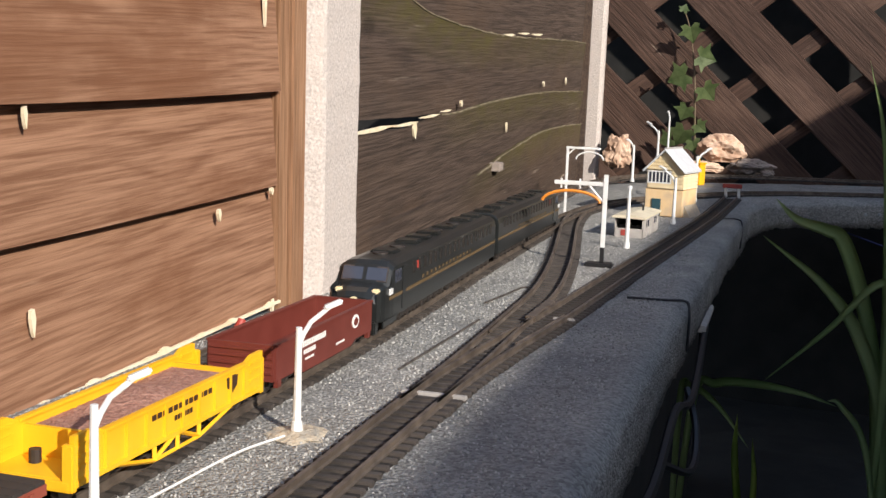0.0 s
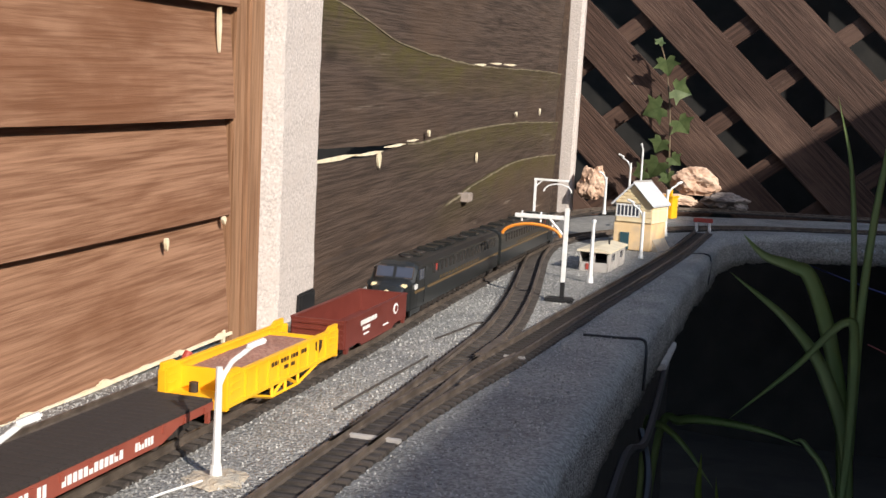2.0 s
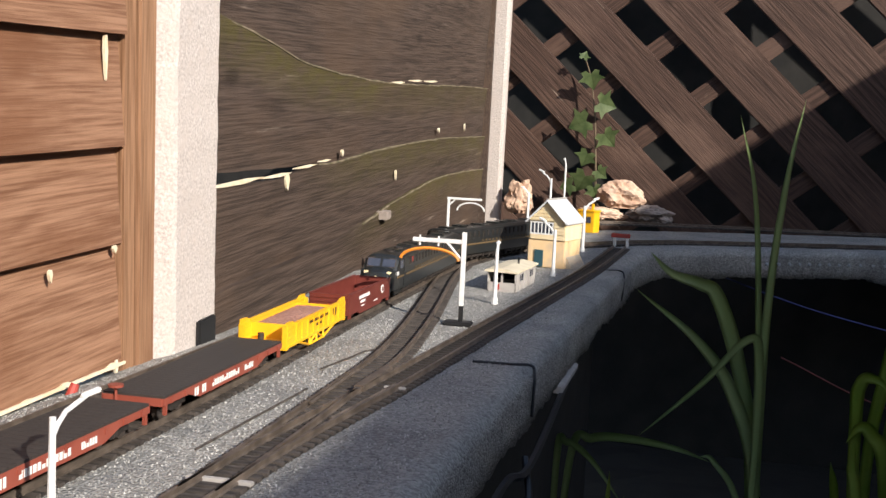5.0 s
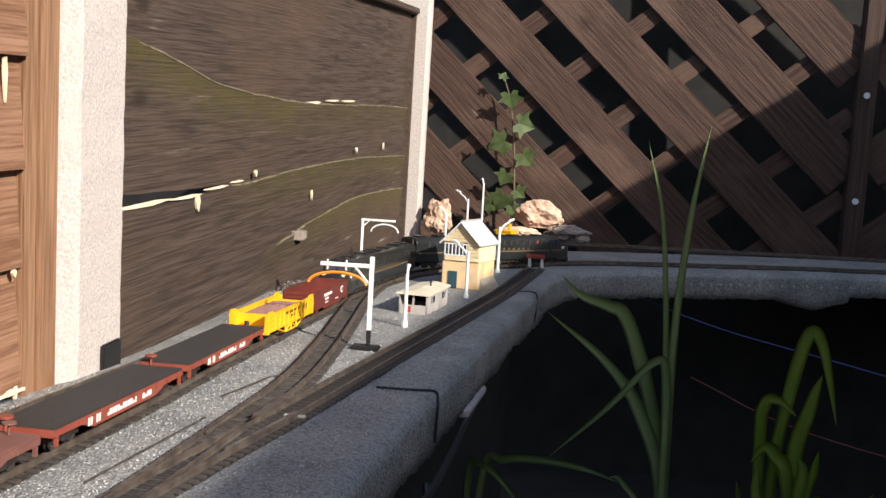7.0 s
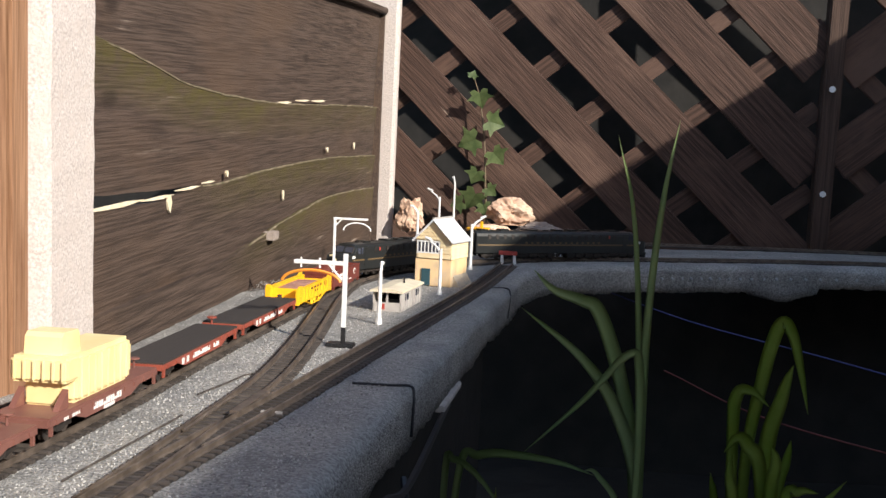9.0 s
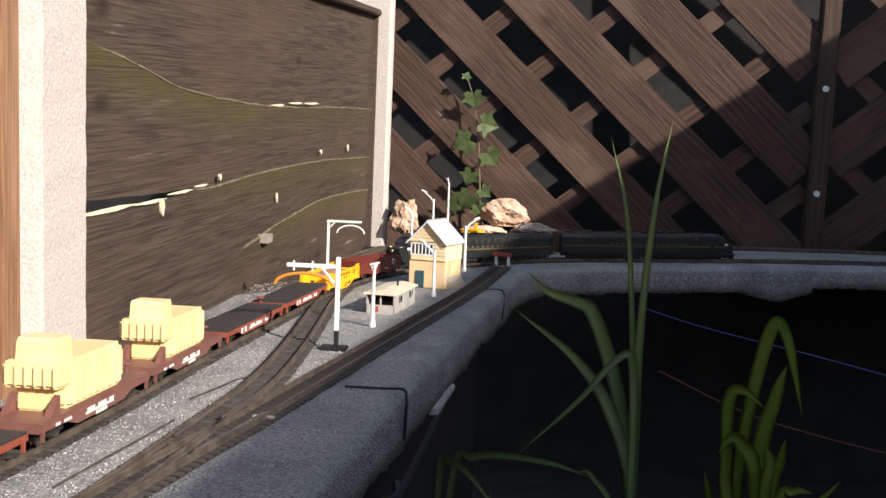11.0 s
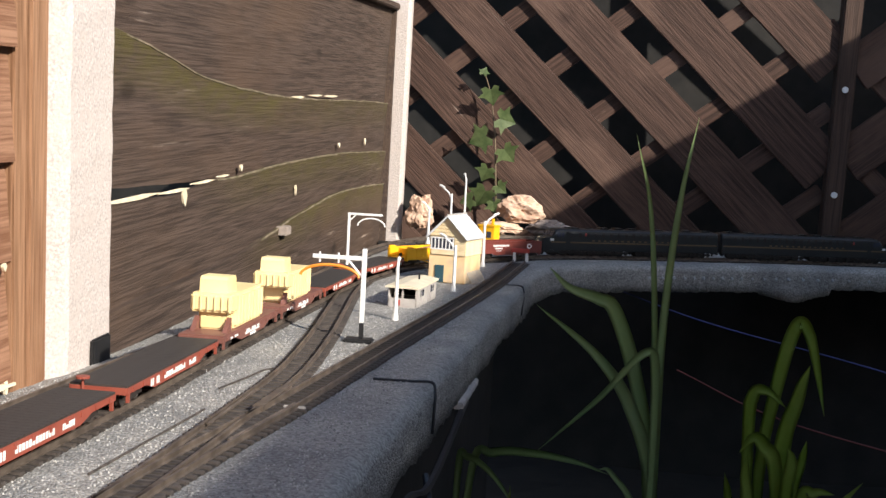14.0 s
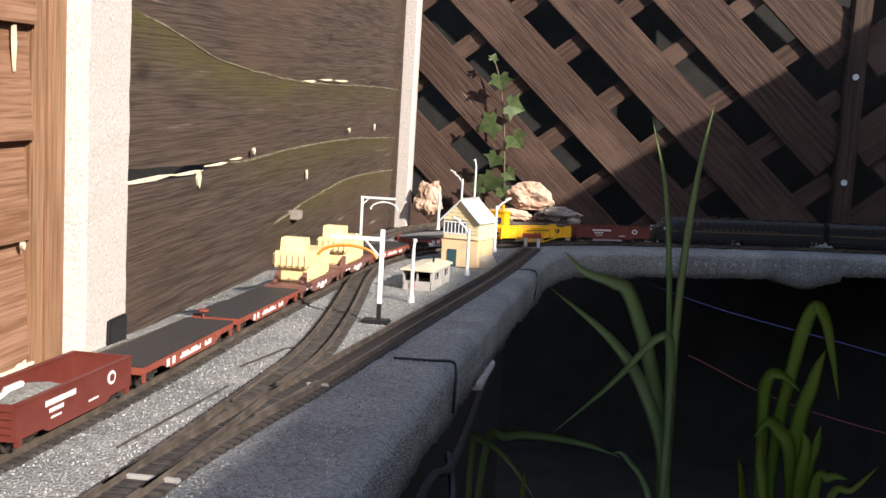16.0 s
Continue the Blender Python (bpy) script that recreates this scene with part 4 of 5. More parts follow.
rock(-0.124, 2.20, 0.056, 0.044, 0.034, 0.029, 2, M_ROCK, "large craggy pinkish sandstone rock by the lattice", 10)
rock(-0.066, 2.18, 0.024, 0.042, 0.028, 0.017, 3, M_ROCK2, "flat grey brown stone beside the large rock", -12)
rock(-0.160, 2.165, 0.020, 0.042, 0.028, 0.014, 4, M_ROCK, "low flat sandstone slab under the ivy", 8)

# ---- ivy ----
ivy = empty("ivy_plant", "young ivy stem climbing the lattice with lobed green leaves", "ivy")
bm = bmesh.new()
tube(bm, smooth_line([(-0.176, 2.262, 0.01), (-0.180, 2.256, 0.07), (-0.185, 2.255, 0.15), (-0.190, 2.255, 0.21), (-0.202, 2.255, 0.280), (-0.216, 2.252, 0.322)], 8), [0.0026 - 0.000035 * i for i in range(41)], 6)
part("stem", bm, M_STEM, ivy)


def ivy_leaf(x, z, size, turn, tip, y=2.243):
    out = [(0, 0), (0.30, -0.28), (0.62, -0.18), (0.50, 0.10), (0.92, 0.36), (0.50, 0.46), (0.36, 0.62), (0, 1.08), (-0.36, 0.62), (-0.50, 0.46), (-0.92, 0.36), (-0.50, 0.10), (-0.62, -0.18), (-0.30, -0.28)]
    bm = bmesh.new()
    mid = bm.verts.new((0, 0.012 * 0, 0.35 * size))
    vs = [bm.verts.new((px * size, -0.14 * size * abs(px) + 0.10 * size * max(0, pz - 0.5), pz * size)) for px, pz in out]
    for a, b in zip(vs, vs[1:] + vs[:1]):
        bm.faces.new((mid, a, b))
    r = bmesh.ops.solidify(bm, geom=bm.faces[:], thickness=0.0006)
    o = part("leaf", bm, M_IVY, ivy)
    o.matrix_basis = pose(x, y, z, tip, turn, 0)


for x, z, s, t, tip in ((-0.217, 0.318, 0.014, 20, -12), (-0.201, 0.287, 0.030, 168, -14), (-0.180, 0.232, 0.033, 105, -20), (-0.205, 0.196, 0.036, -115, -8), (-0.168, 0.172, 0.032, 140, -18), (-0.198, 0.132, 0.027, 205, -10), (-0.200, 0.088, 0.036, 210, -18), (-0.176, 0.100, 0.022, 130, -8), (-0.226, 0.070, 0.026, -110, -15), (-0.182, 0.066, 0.024, 165, -6)):
    ivy_leaf(x, z, s, t, tip)


# ---- reeds in the shaded pond bed ----
def blade(name, pts, w, mat, parent, face=(0, -1, 0)):
    line = smooth_line(pts, 9)
    bm = bmesh.new()
    n = len(line)
    prev = None
    for i, p in enumerate(line):
        d = (line[min(i + 1, n - 1)] - line[max(i - 1, 0)]).normalized()
        side = d.cross(Vector(face)).normalized()
        nor = side.cross(d).normalized()
        f = i / (n - 1)
        hw = w * (0.55 + 0.9 * f if f < 0.35 else 0.865 * (1 - ((f - 0.35) / 0.65) ** 2.2) + 0.02)
        row = [bm.verts.new(p - side * hw + nor * hw * 0.22), bm.verts.new(p - side * hw * 0.45 + nor * hw * 0.02), bm.verts.new(p - nor * hw * 0.14), bm.verts.new(p + side * hw * 0.45 + nor * hw * 0.02), bm.verts.new(p + side * hw + nor * hw * 0.22)]
        if prev:
            for k in range(4):
                bm.faces.new((prev[k], prev[k + 1], row[k + 1], row[k]))
        prev = row
    bmesh.ops.solidify(bm, geom=bm.faces[:], thickness=0.0007)
    o = part(name, bm, mat, parent)
    for q in o.data.polygons:
        q.use_smooth = True


reed = empty("iris_plant", "tall green iris clump rising beside the railway board", "iris plant", "pond plants")
blade("blade", [(0.112, 1.2, GROUND), (0.113, 1.2, -0.20), (0.106, 1.2, -0.03), (0.093, 1.2, 0.11), (0.0722, 1.2, 0.1937)], 0.0040, M_REED, reed)
blade("blade", [(0.118, 1.19, GROUND), (0.115, 1.19, -0.20), (0.113, 1.19, -0.02), (0.122, 1.19, 0.12), (0.1365, 1.2, 0.2131)], 0.0052, M_REED, reed)
blade("blade", [(0.13, 1.18, GROUND), (0.112, 1.18, -0.19), (0.085, 1.18, -0.10), (0.045, 1.18, -0.045), (-0.0217, 1.18, 0.0048)], 0.0085, M_REED, reed)
blade("blade", [(0.122, 1.21, GROUND), (0.108, 1.21, -0.17), (0.088, 1.21, -0.07), (0.062, 1.21, 0.0), (0.0428, 1.21, 0.0127), (0.012, 1.21, 0.022), (-0.0112, 1.21, 0.0427)], 0.0095, M_REED, reed)
blade("blade", [(0.1, 1.16, GROUND), (0.11, 1.165, -0.2), (0.108, 1.165, -0.06), (0.0951, 1.16, -0.0354), (0.05, 1.16, -0.088), (-0.0108, 1.16, -0.1493)], 0.0058, M_REED, reed)
blade("blade", [(-0.10, 1.22, GROUND), (-0.085, 1.21, -0.19), (-0.06, 1.19, -0.163), (-0.02, 1.18, -0.157), (0.03, 1.17, -0.160), (0.066, 1.16, -0.168)], 0.0058, M_REED, reed)
blade("blade", [(-0.10, 1.20, GROUND), (-0.098, 1.19, -0.19), (-0.085, 1.17, -0.165), (-0.055, 1.15, -0.178), (-0.02, 1.13, -0.215)], 0.0050, M_REED, reed)
blade("blade", [(0.0, 1.1, GROUND), (-0.03, 1.1, -0.24), (-0.033, 1.1, -0.172)], 0.0045, M_REED2, reed)
blade("blade", [(-0.03, 1.08, GROUND), (-0.012, 1.08, -0.26), (-0.016, 1.08, -0.19)], 0.0040, M_REED2, reed)
blade("blade", [(0.13, 1.15, GROUND), (0.10, 1.15, -0.22), (0.07, 1.15, -0.165), (0.055, 1.15, -0.16)], 0.0040, M_REED, reed)
reed2 = empty("iris_plant", "low dense clump of fresh green iris blades", "iris plant", "pond plants")
for pts, w in (([(0.235, 1.2, GROUND), (0.225, 1.2, -0.18), (0.238, 1.2, -0.06), (0.2526, 1.2, 0.0), (0.266, 1.2, -0.008), (0.278, 1.2, -0.05), (0.2879, 1.2, -0.0946)], 0.0085),
               ([(0.262, 1.19, GROUND), (0.245, 1.19, -0.16), (0.258, 1.19, -0.075), (0.268, 1.19, -0.04)], 0.010),
               ([(0.22, 1.18, GROUND), (0.209, 1.18, -0.13), (0.2104, 1.18, -0.075), (0.225, 1.18, -0.069), (0.245, 1.18, -0.085)], 0.008),
               ([(0.255, 1.17, GROUND), (0.24, 1.17, -0.17), (0.224, 1.17, -0.125), (0.212, 1.17, -0.118), (0.200, 1.17, -0.135)], 0.009),
               ([(0.245, 1.16, GROUND), (0.248, 1.16, -0.19), (0.252, 1.16, -0.14), (0.247, 1.16, -0.122)], 0.008),
               ([(0.25, 1.15, GROUND), (0.26, 1.15, -0.19), (0.275, 1.15, -0.165), (0.295, 1.15, -0.165)], 0.007),
               ([(0.26, 1.15, GROUND), (0.275, 1.15, -0.20), (0.30, 1.15, -0.175), (0.322, 1.15, -0.150)], 0.005),
               ([(0.23, 1.15, GROUND), (0.212, 1.15, -0.2), (0.205, 1.15, -0.155), (0.206, 1.15, -0.13)], 0.007),
               ([(0.26, 1.21, GROUND), (0.262, 1.21, -0.2), (0.27, 1.21, -0.15), (0.274, 1.21, -0.125)], 0.007),
               ([(0.22, 1.22, GROUND), (0.2, 1.22, -0.22), (0.192, 1.22, -0.17)], 0.006)):
    blade("blade", pts, w, M_REED2, reed2)
# cords and cables
for pts, r, mat, lab in (([(0.05, 1.75, -0.03), (0.2, 1.7, -0.07), (0.4, 1.6, -0.10), (0.7, 1.45, -0.15)], 0.0011, M_BLUE, "thin blue cord sagging under the far span"),
                         ([(0.15, 1.5, -0.11), (0.3, 1.45, -0.16), (0.6, 1.35, -0.20)], 0.001, M_PINKC, "thin red cord in the shade"),
                         ([(-0.064, 0.30, -0.046), (-0.056, 0.45, -0.048), (-0.058, 0.60, -0.045), (-0.052, 0.66, -0.049), (-0.060, 0.9, -0.046)], 0.0028, M_CABLE, "black cable slung under the board edge"),
                         ([(-0.056, 0.50, -0.048), (-0.044, 0.56, -0.068), (-0.046, 0.62, -0.060), (-0.056, 0.665, -0.046)], 0.0024, M_CABLE, "black cable loop under the board edge")):
    bm = bmesh.new()
    tube(bm, smooth_line(pts, 10), r, 6)
    tagged(part("cable", bm, mat), lab, "cable", "cables")
bm = boxed(-0.066, 0.86, -0.045, -0.0575, 0.97, -0.0390, 0.001)
tagged(part("timber_bearer", bm, M_HUT), "pale timber bearer under the felted board edge", "timber")
for k, (x, y, s, sd) in enumerate(((-0.05, 0.62, 0.045, 7), (-0.03, 0.9, 0.05, 8), (0.02, 0.75, 0.05, 9))):
    rock(x, y, GROUND + s * 0.4, s, s * 0.9, s * 0.8, sd, M_ROCK2, "dark stone on the shaded soil")
bm = bmesh.new()
cyl(bm, (-0.386, 0.668, -0.040), (-0.384, 0.672, -0.030), 0.0042, 0.003, 10)
tagged(part("red_plug", bm, M_REDPAINT), "small faded red plug lying by the fence foot", "plug")
for pts in ([(-0.196, 0.66, 0.0008), (-0.190, 0.70, 0.0012), (-0.186, 0.735, 0.0010), (-0.176, 0.742, 0.0008)], [(-0.188, 0.45, 0.0008), (-0.186, 0.52, 0.0010), (-0.184, 0.60, 0.0008)]):
    bm = bmesh.new()
    tube(bm, smooth_line(pts, 6), 0.0007, 5)
    tagged(part("twig", bm, M_SLEEPER), "thin dark twig lying on the gravel", "twig", "twigs on the gravel")
# felt nails along the far fascia
bm = bmesh.new()
nail = tagged(new("felt_nails"), "row of round felt nails along the far fascia", "nails", kind="stuff")
for i, e in enumerate(EDGE):
    if e.x > 0.06 and e.y > 1.7 and i % 6 == 0 and e.x < 0.8:
        d = (EDGE[min(i + 1, len(EDGE) - 1)] - EDGE[i - 1]).normalized()
        out = Vector((d.y, -d.x, 0))
        p = e + out * 0.0005 + Vector((0, 0, -0.019))
        cyl(bm, p - out * 0.002, p + out * 0.0022, 0.0026, 0.002, 8)
o = part("nail_heads", bm, M_STUD, nail)
o["kind"] = "stuff"
# ---- rolling stock: local y runs along the train, z from the rail head ----
def wheelset(parent, y, r=0.0052, mat=None):
    bm = bmesh.new()
    for s in (-1, 1):
        cyl(bm, (s * 0.0072, y, r), (s * 0.0092, y, r), r, n=14)
        cyl(bm, (s * 0.0066, y, r), (s * 0.0072, y, r), r * 1.12, n=14)
    cyl(bm, (-0.0072, y, r), (0.0072, y, r), 0.001, n=6)
    return part("wheelset", bm, mat or M_WHEEL, parent)


def bogie(car, y, span=0.021, r=0.0052):
    bm = bmesh.new()
    for s in (-1, 1):
        x = s * 0.0108
        prism(bm, [(y - span / 2 - 0.003, 0.0045), (y - span / 2 - 0.003, 0.007), (y - 0.004, 0.0098), (y + 0.004, 0.0098), (y + span / 2 + 0.003, 0.007), (y + span / 2 + 0.003, 0.0045), (y + span / 2 - 0.004, 0.0045), (y + 0.004, 0.0032), (y - 0.004, 0.0032), (y - span / 2 + 0.004, 0.0045)], "x", x - 0.001, x + 0.001)
        for k in (-0.0025, 0, 0.0025):
            cyl(bm, (x + s * 0.0004, y + k, 0.0035), (x + s * 0.0004, y + k, 0.0085), 0.0009, n=6)
    box(bm, -0.0105, y - 0.002, 0.005, 0.0105, y + 0.002, 0.0085)
    b = part("bogie", bm, M_DARKM, car)
    for s in (-1, 1):
        wheelset(b, y + s * span / 2, r)
    return b


def coupler(car, y, s):
    bm = bmesh.new()
    box(bm, -0.0012, min(y, y + s * 0.010), 0.0075, 0.0012, max(y, y + s * 0.010), 0.0098, 0.0003)
    box(bm, -0.003, min(y + s * 0.007, y + s * 0.0105), 0.0065, 0.003, max(y + s * 0.007, y + s * 0.0105), 0.0105, 0.0006)
    part("coupler", bm, M_DARKM, car)


def letter_bars(car, side, y0, y1, z0, z1, count, mat, gap=0.35, x=0.0):
    """A row of illegible small lettering: plain bars, one block a character."""
    bm = bmesh.new()
    step = (y1 - y0) / count
    for k in range(count):
        a = y0 + k * step
        box(bm, side * x - 0.0001, a, z0, side * x + 0.0001, a + step * (1 - gap), z1)
    part("lettering", bm, mat, car)


def disc_mark(car, side, y, z, r, mat, x):
    bm = bmesh.new()
    cyl(bm, (side * (x - 0.0002), y, z), (side * (x + 0.0003), y, z), r, n=18)
    part("round_emblem", bm, mat, car)


def gondola(load=False):
    car = empty("gondola_wagon", "maroon open gondola wagon with white lettering" + (", carrying grey stone" if load else ", empty"), "railway wagon", "wagons of the train")
    l, w = 0.0632, 0.0160
    h0, h1 = 0.0105, 0.0315
    part("floor", boxed(-w, -l, h0, w, l, h0 + 0.002), M_MAROON, car)
    for s in (-1, 1):
        part("side", boxed(s * w - 0.0009, -l, h0 - 0.001, s * w + 0.0009, l, h1, 0.0003), M_MAROON, car)
        part("top_rail", boxed(s * w - 0.0014, -l, h1 - 0.0012, s * w + 0.0016, l, h1 + 0.0004, 0.0003), M_MAROON, car)
        for k in range(8):
            y = -l + 0.004 + k * (2 * l - 0.008) / 7
            part("stake", boxed(s * (w + 0.0009) - 0.0006, y - 0.0008, h0 - 0.002, s * (w + 0.0009) + 0.0006, y + 0.0008, h1 - 0.001), M_MAROON, car) if s < 0 else None
        bm = bmesh.new()
        prism(bm, [(-l * 0.62, h0), (l * 0.62, h0), (l * 0.5, h0 - 0.004), (-l * 0.5, h0 - 0.004)], "x", s * w - 0.0008, s * w + 0.0008)
        part("sill", bm, M_MAROON, car)
        part("ladder", boxed(s * w - 0.001, -l + 0.002, h0 - 0.005, s * w + 0.001, -l + 0.006, h0), M_MAROON, car)
        part("ladder", boxed(s * w - 0.001, l - 0.006, h0 - 0.005, s * w + 0.001, l - 0.002, h0), M_MAROON, car)
    for s in (-1, 1):
        e = part("end", boxed(-w, s * l - 0.0008, h0 - 0.001, w, s * l + 0.0008, h1), M_MAROON, car)
        for k in range(4):
            part("rib", boxed(-w, s * l + s * 0.0008 - 0.0007, h0 + 0.003 + k * 0.0045, w, s * l + s * 0.0008 + 0.0007, h0 + 0.0055 + k * 0.0045, 0.0005), M_MAROON, e)
        bogie(car, s * (l - 0.0175))
        coupler(car, s * l, s)
    letter_bars(car, 1, -0.036, -0.004, 0.0225, 0.0262, 12, M_LETTER, 0.3, w + 0.0011)
    letter_bars(car, 1, -0.032, -0.017, 0.0178, 0.0205, 6, M_LETTER, 0.3, w + 0.0011)
    letter_bars(car, 1, -0.030, -0.019, 0.0138, 0.0152, 5, M_LETTER, 0.3, w + 0.0011)
    letter_bars(car, 1, 0.010, 0.022, 0.0128, 0.0142, 5, M_LETTER, 0.3, w + 0.0011)
    disc_mark(car, 1, 0.037, 0.0225, 0.0048, M_LETTER, w + 0.001)
    disc_mark(car, 1, 0.037, 0.0225, 0.0028, M_MAROON, w + 0.0013)
    if load:
        bm = bmesh.new()
        bmesh.ops.create_grid(bm, x_segments=14, y_segments=30, size=1)
        for v in bm.verts:
            u, q = v.co.x, v.co.y
            v.co = Vector((u * (w - 0.0012), q * l * 0.52 - l * 0.28, h0 + 0.010 + 0.009 * max(0, 1 - u * u * 0.6 - q * q) + 0.001 * noise.noise(v.co * 9)))
        part("load", bm, M_GREYLOAD, car, "heap of grey stone")
    return car


def hopper():
    car = empty("ore_wagon", "bright yellow side-braced ore wagon filled with pink gravel", "railway wagon", "wagons of the train")
    l, w = 0.0692, 0.0162
    h0, h1 = 0.011, 0.0295
    part("floor", boxed(-w, -l, h0, w, l, h0 + 0.002, 0.0004), M_YELLOW, car)
    for s in (-1, 1):
        bm = bmesh.new()
        prism(bm, [(-l, h0), (l, h0), (l, h1 + 0.0028), (l - 0.010, h1 + 0.0026), (l - 0.016, h1 - 0.0005), (-l + 0.016, h1 - 0.0005), (-l + 0.010, h1 + 0.0026), (-l, h1 + 0.0028)], "x", s * w - 0.0009, s * w + 0.0009)
        sd = part("side", bm, M_YELLOW, car)
        part("rim", boxed(s * w - 0.0012, -l + 0.016, h1 - 0.0016, s * w + 0.0019, l - 0.016, h1 + 0.0002, 0.0004), M_YELLOW, sd)
        part("sill", boxed(s * w - 0.0012, -l, h0 - 0.0012, s * w + 0.0017, l, h0 + 0.0016, 0.0004), M_YELLOW, sd)
        for k in range(9):
            y = (-0.046 + k * 0.0115) * l / 0.062
            part("stake", boxed(s * (w + 0.0009) - 0.0007, y - 0.0009, h0, s * (w + 0.0009) + 0.0009, y + 0.0009, h1, 0.0003), M_YELLOW, sd)
        for e in (-1, 1):
            for k in range(3):
                z = h0 + 0.006 + k * 0.0048
                part("rung", boxed(s * w - 0.0014, min(e * (l - 0.002), e * (l - 0.013)), z, s * w + 0.0015, max(e * (l - 0.002), e * (l - 0.013)), z + 0.0024, 0.0005), M_YELLOW, sd)
        # truss below the side
        bm = bmesh.new()
        x = s * (w + 0.0002)
        for a, b in (((-0.050, h0 + 0.001), (-0.019, 0.0025)), ((-0.019, 0.0025), (0.014, 0.0025)), ((0.014, 0.0025), (0.050, h0 + 0.001)), ((-0.019, 0.0025), (-0.019, h0)), ((0.014, 0.0025), (0.014, h0)), ((-0.0025, 0.0025), (-0.0025, h0)), ((-0.019, 0.003), (-0.0025, h0)), ((0.014, 0.003), (-0.0025, h0))):
            tube(bm, [(x, *a), (x, *b)], 0.0011, 4)
        part("truss", bm, M_YELLOW, sd, "yellow truss bracing")
    for s in (-1, 1):
        part("bulkhead", boxed(-w, s * (l - 0.019) - 0.0008, h0, w, s * (l - 0.019) + 0.0008, h1 - 0.003), M_YELLOW, car)
        for e in (-1, 1):
            part("end_post", boxed(e * (w - 0.001) - 0.0022, s * l - 0.0014, h0 - 0.003, e * (w - 0.001) + 0.0022, s * l + 0.0014, h1 - 0.001, 0.0005), M_YELLOW, car)
        part("end_sill", boxed(-w, s * l - 0.0016, h0 - 0.003, w, s * l + 0.0016, h0 + 0.0018, 0.0004), M_YELLOW, car)
        bm = bmesh.new()
        cyl(bm, (-0.006, s * (l - 0.012), h0 + 0.002), (-0.006, s * (l - 0.012), h0 + 0.008), 0.0022, n=10)
        part("brake_gear", bm, M_DARKM, car, "dark brake gear on the end platform")
        bogie(car, s * (l - 0.0185))
        coupler(car, s * l, s)
    bm = bmesh.new()
    bmesh.ops.create_grid(bm, x_segments=16, y_segments=48, size=1)
    for v in bm.verts:
        u, q = v.co.x, v.co.y
        v.co = Vector((u * (w - 0.001), q * (l - 0.0198), h1 - 0.0055 + 0.0050 * (1 - u * u) * (0.55 + 0.45 * math.cos(q * 5)) * (1 - q ** 6) + 0.0006 * noise.noise(Vector((u * 8, q * 30, 1)))))
    part("load", bm, M_LOAD, car, "heap of pink gravel")
    letter_bars(car, 1, -0.022, 0.024, 0.0225, 0.0252, 12, M_DARKLET, 0.3, w + 0.0012)
    letter_bars(car, 1, -0.006, 0.008, 0.0175, 0.0200, 6, M_DARKLET, 0.3, w + 0.0012)
    bm = bmesh.new()
    prism(bm, [(0.036, 0.0258), (0.0405, 0.0265), (0.045, 0.0258), (0.0445, 0.0205), (0.0405, 0.0172), (0.0365, 0.0205)], "x", w + 0.0009, w + 0.0014)
    part("shield_emblem", bm, M_DARKLET, car)
    return car


def flat_body(car, l, w, mat, top, deckmat=None):
    side = []
    for s in (-1, 1):
        bm = bmesh.new()
        prism(bm, [(-l, top), (l, top), (l, top - 0.0035), (l - 0.030, top - 0.0038), (l - 0.044, top - 0.0078), (-l + 0.044, top - 0.0078), (-l + 0.030, top - 0.0038), (-l, top - 0.0035)], "x", s * w - 0.001, s * w + 0.001)
        part("side_sill", bm, mat, car)
        for k in range(10):
            y = -l + 0.008 + k * (2 * l - 0.016) / 9
            part("stake_pocket", boxed(s * (w + 0.001) - 0.0003, y - 0.0012, top - 0.0034, s * (w + 0.001) + 0.0007, y + 0.0012, top - 0.0008), mat, car)
    part("underframe", boxed(-0.005, -l, top - 0.0065, 0.005, l, top - 0.0018), mat, car)
    for s in (-1, 1):
        part("end_sill", boxed(-w, s * l - 0.001, top - 0.0042, w, s * l + 0.001, top, 0.0003), mat, car)
        part("step", boxed(w - 0.001, s * (l - 0.003) - 0.001, top - 0.009, w + 0.0008, s * (l - 0.003) + 0.001, top - 0.003), mat, car)
        bogie(car, s * (l - 0.024))
        coupler(car, s * l, s)


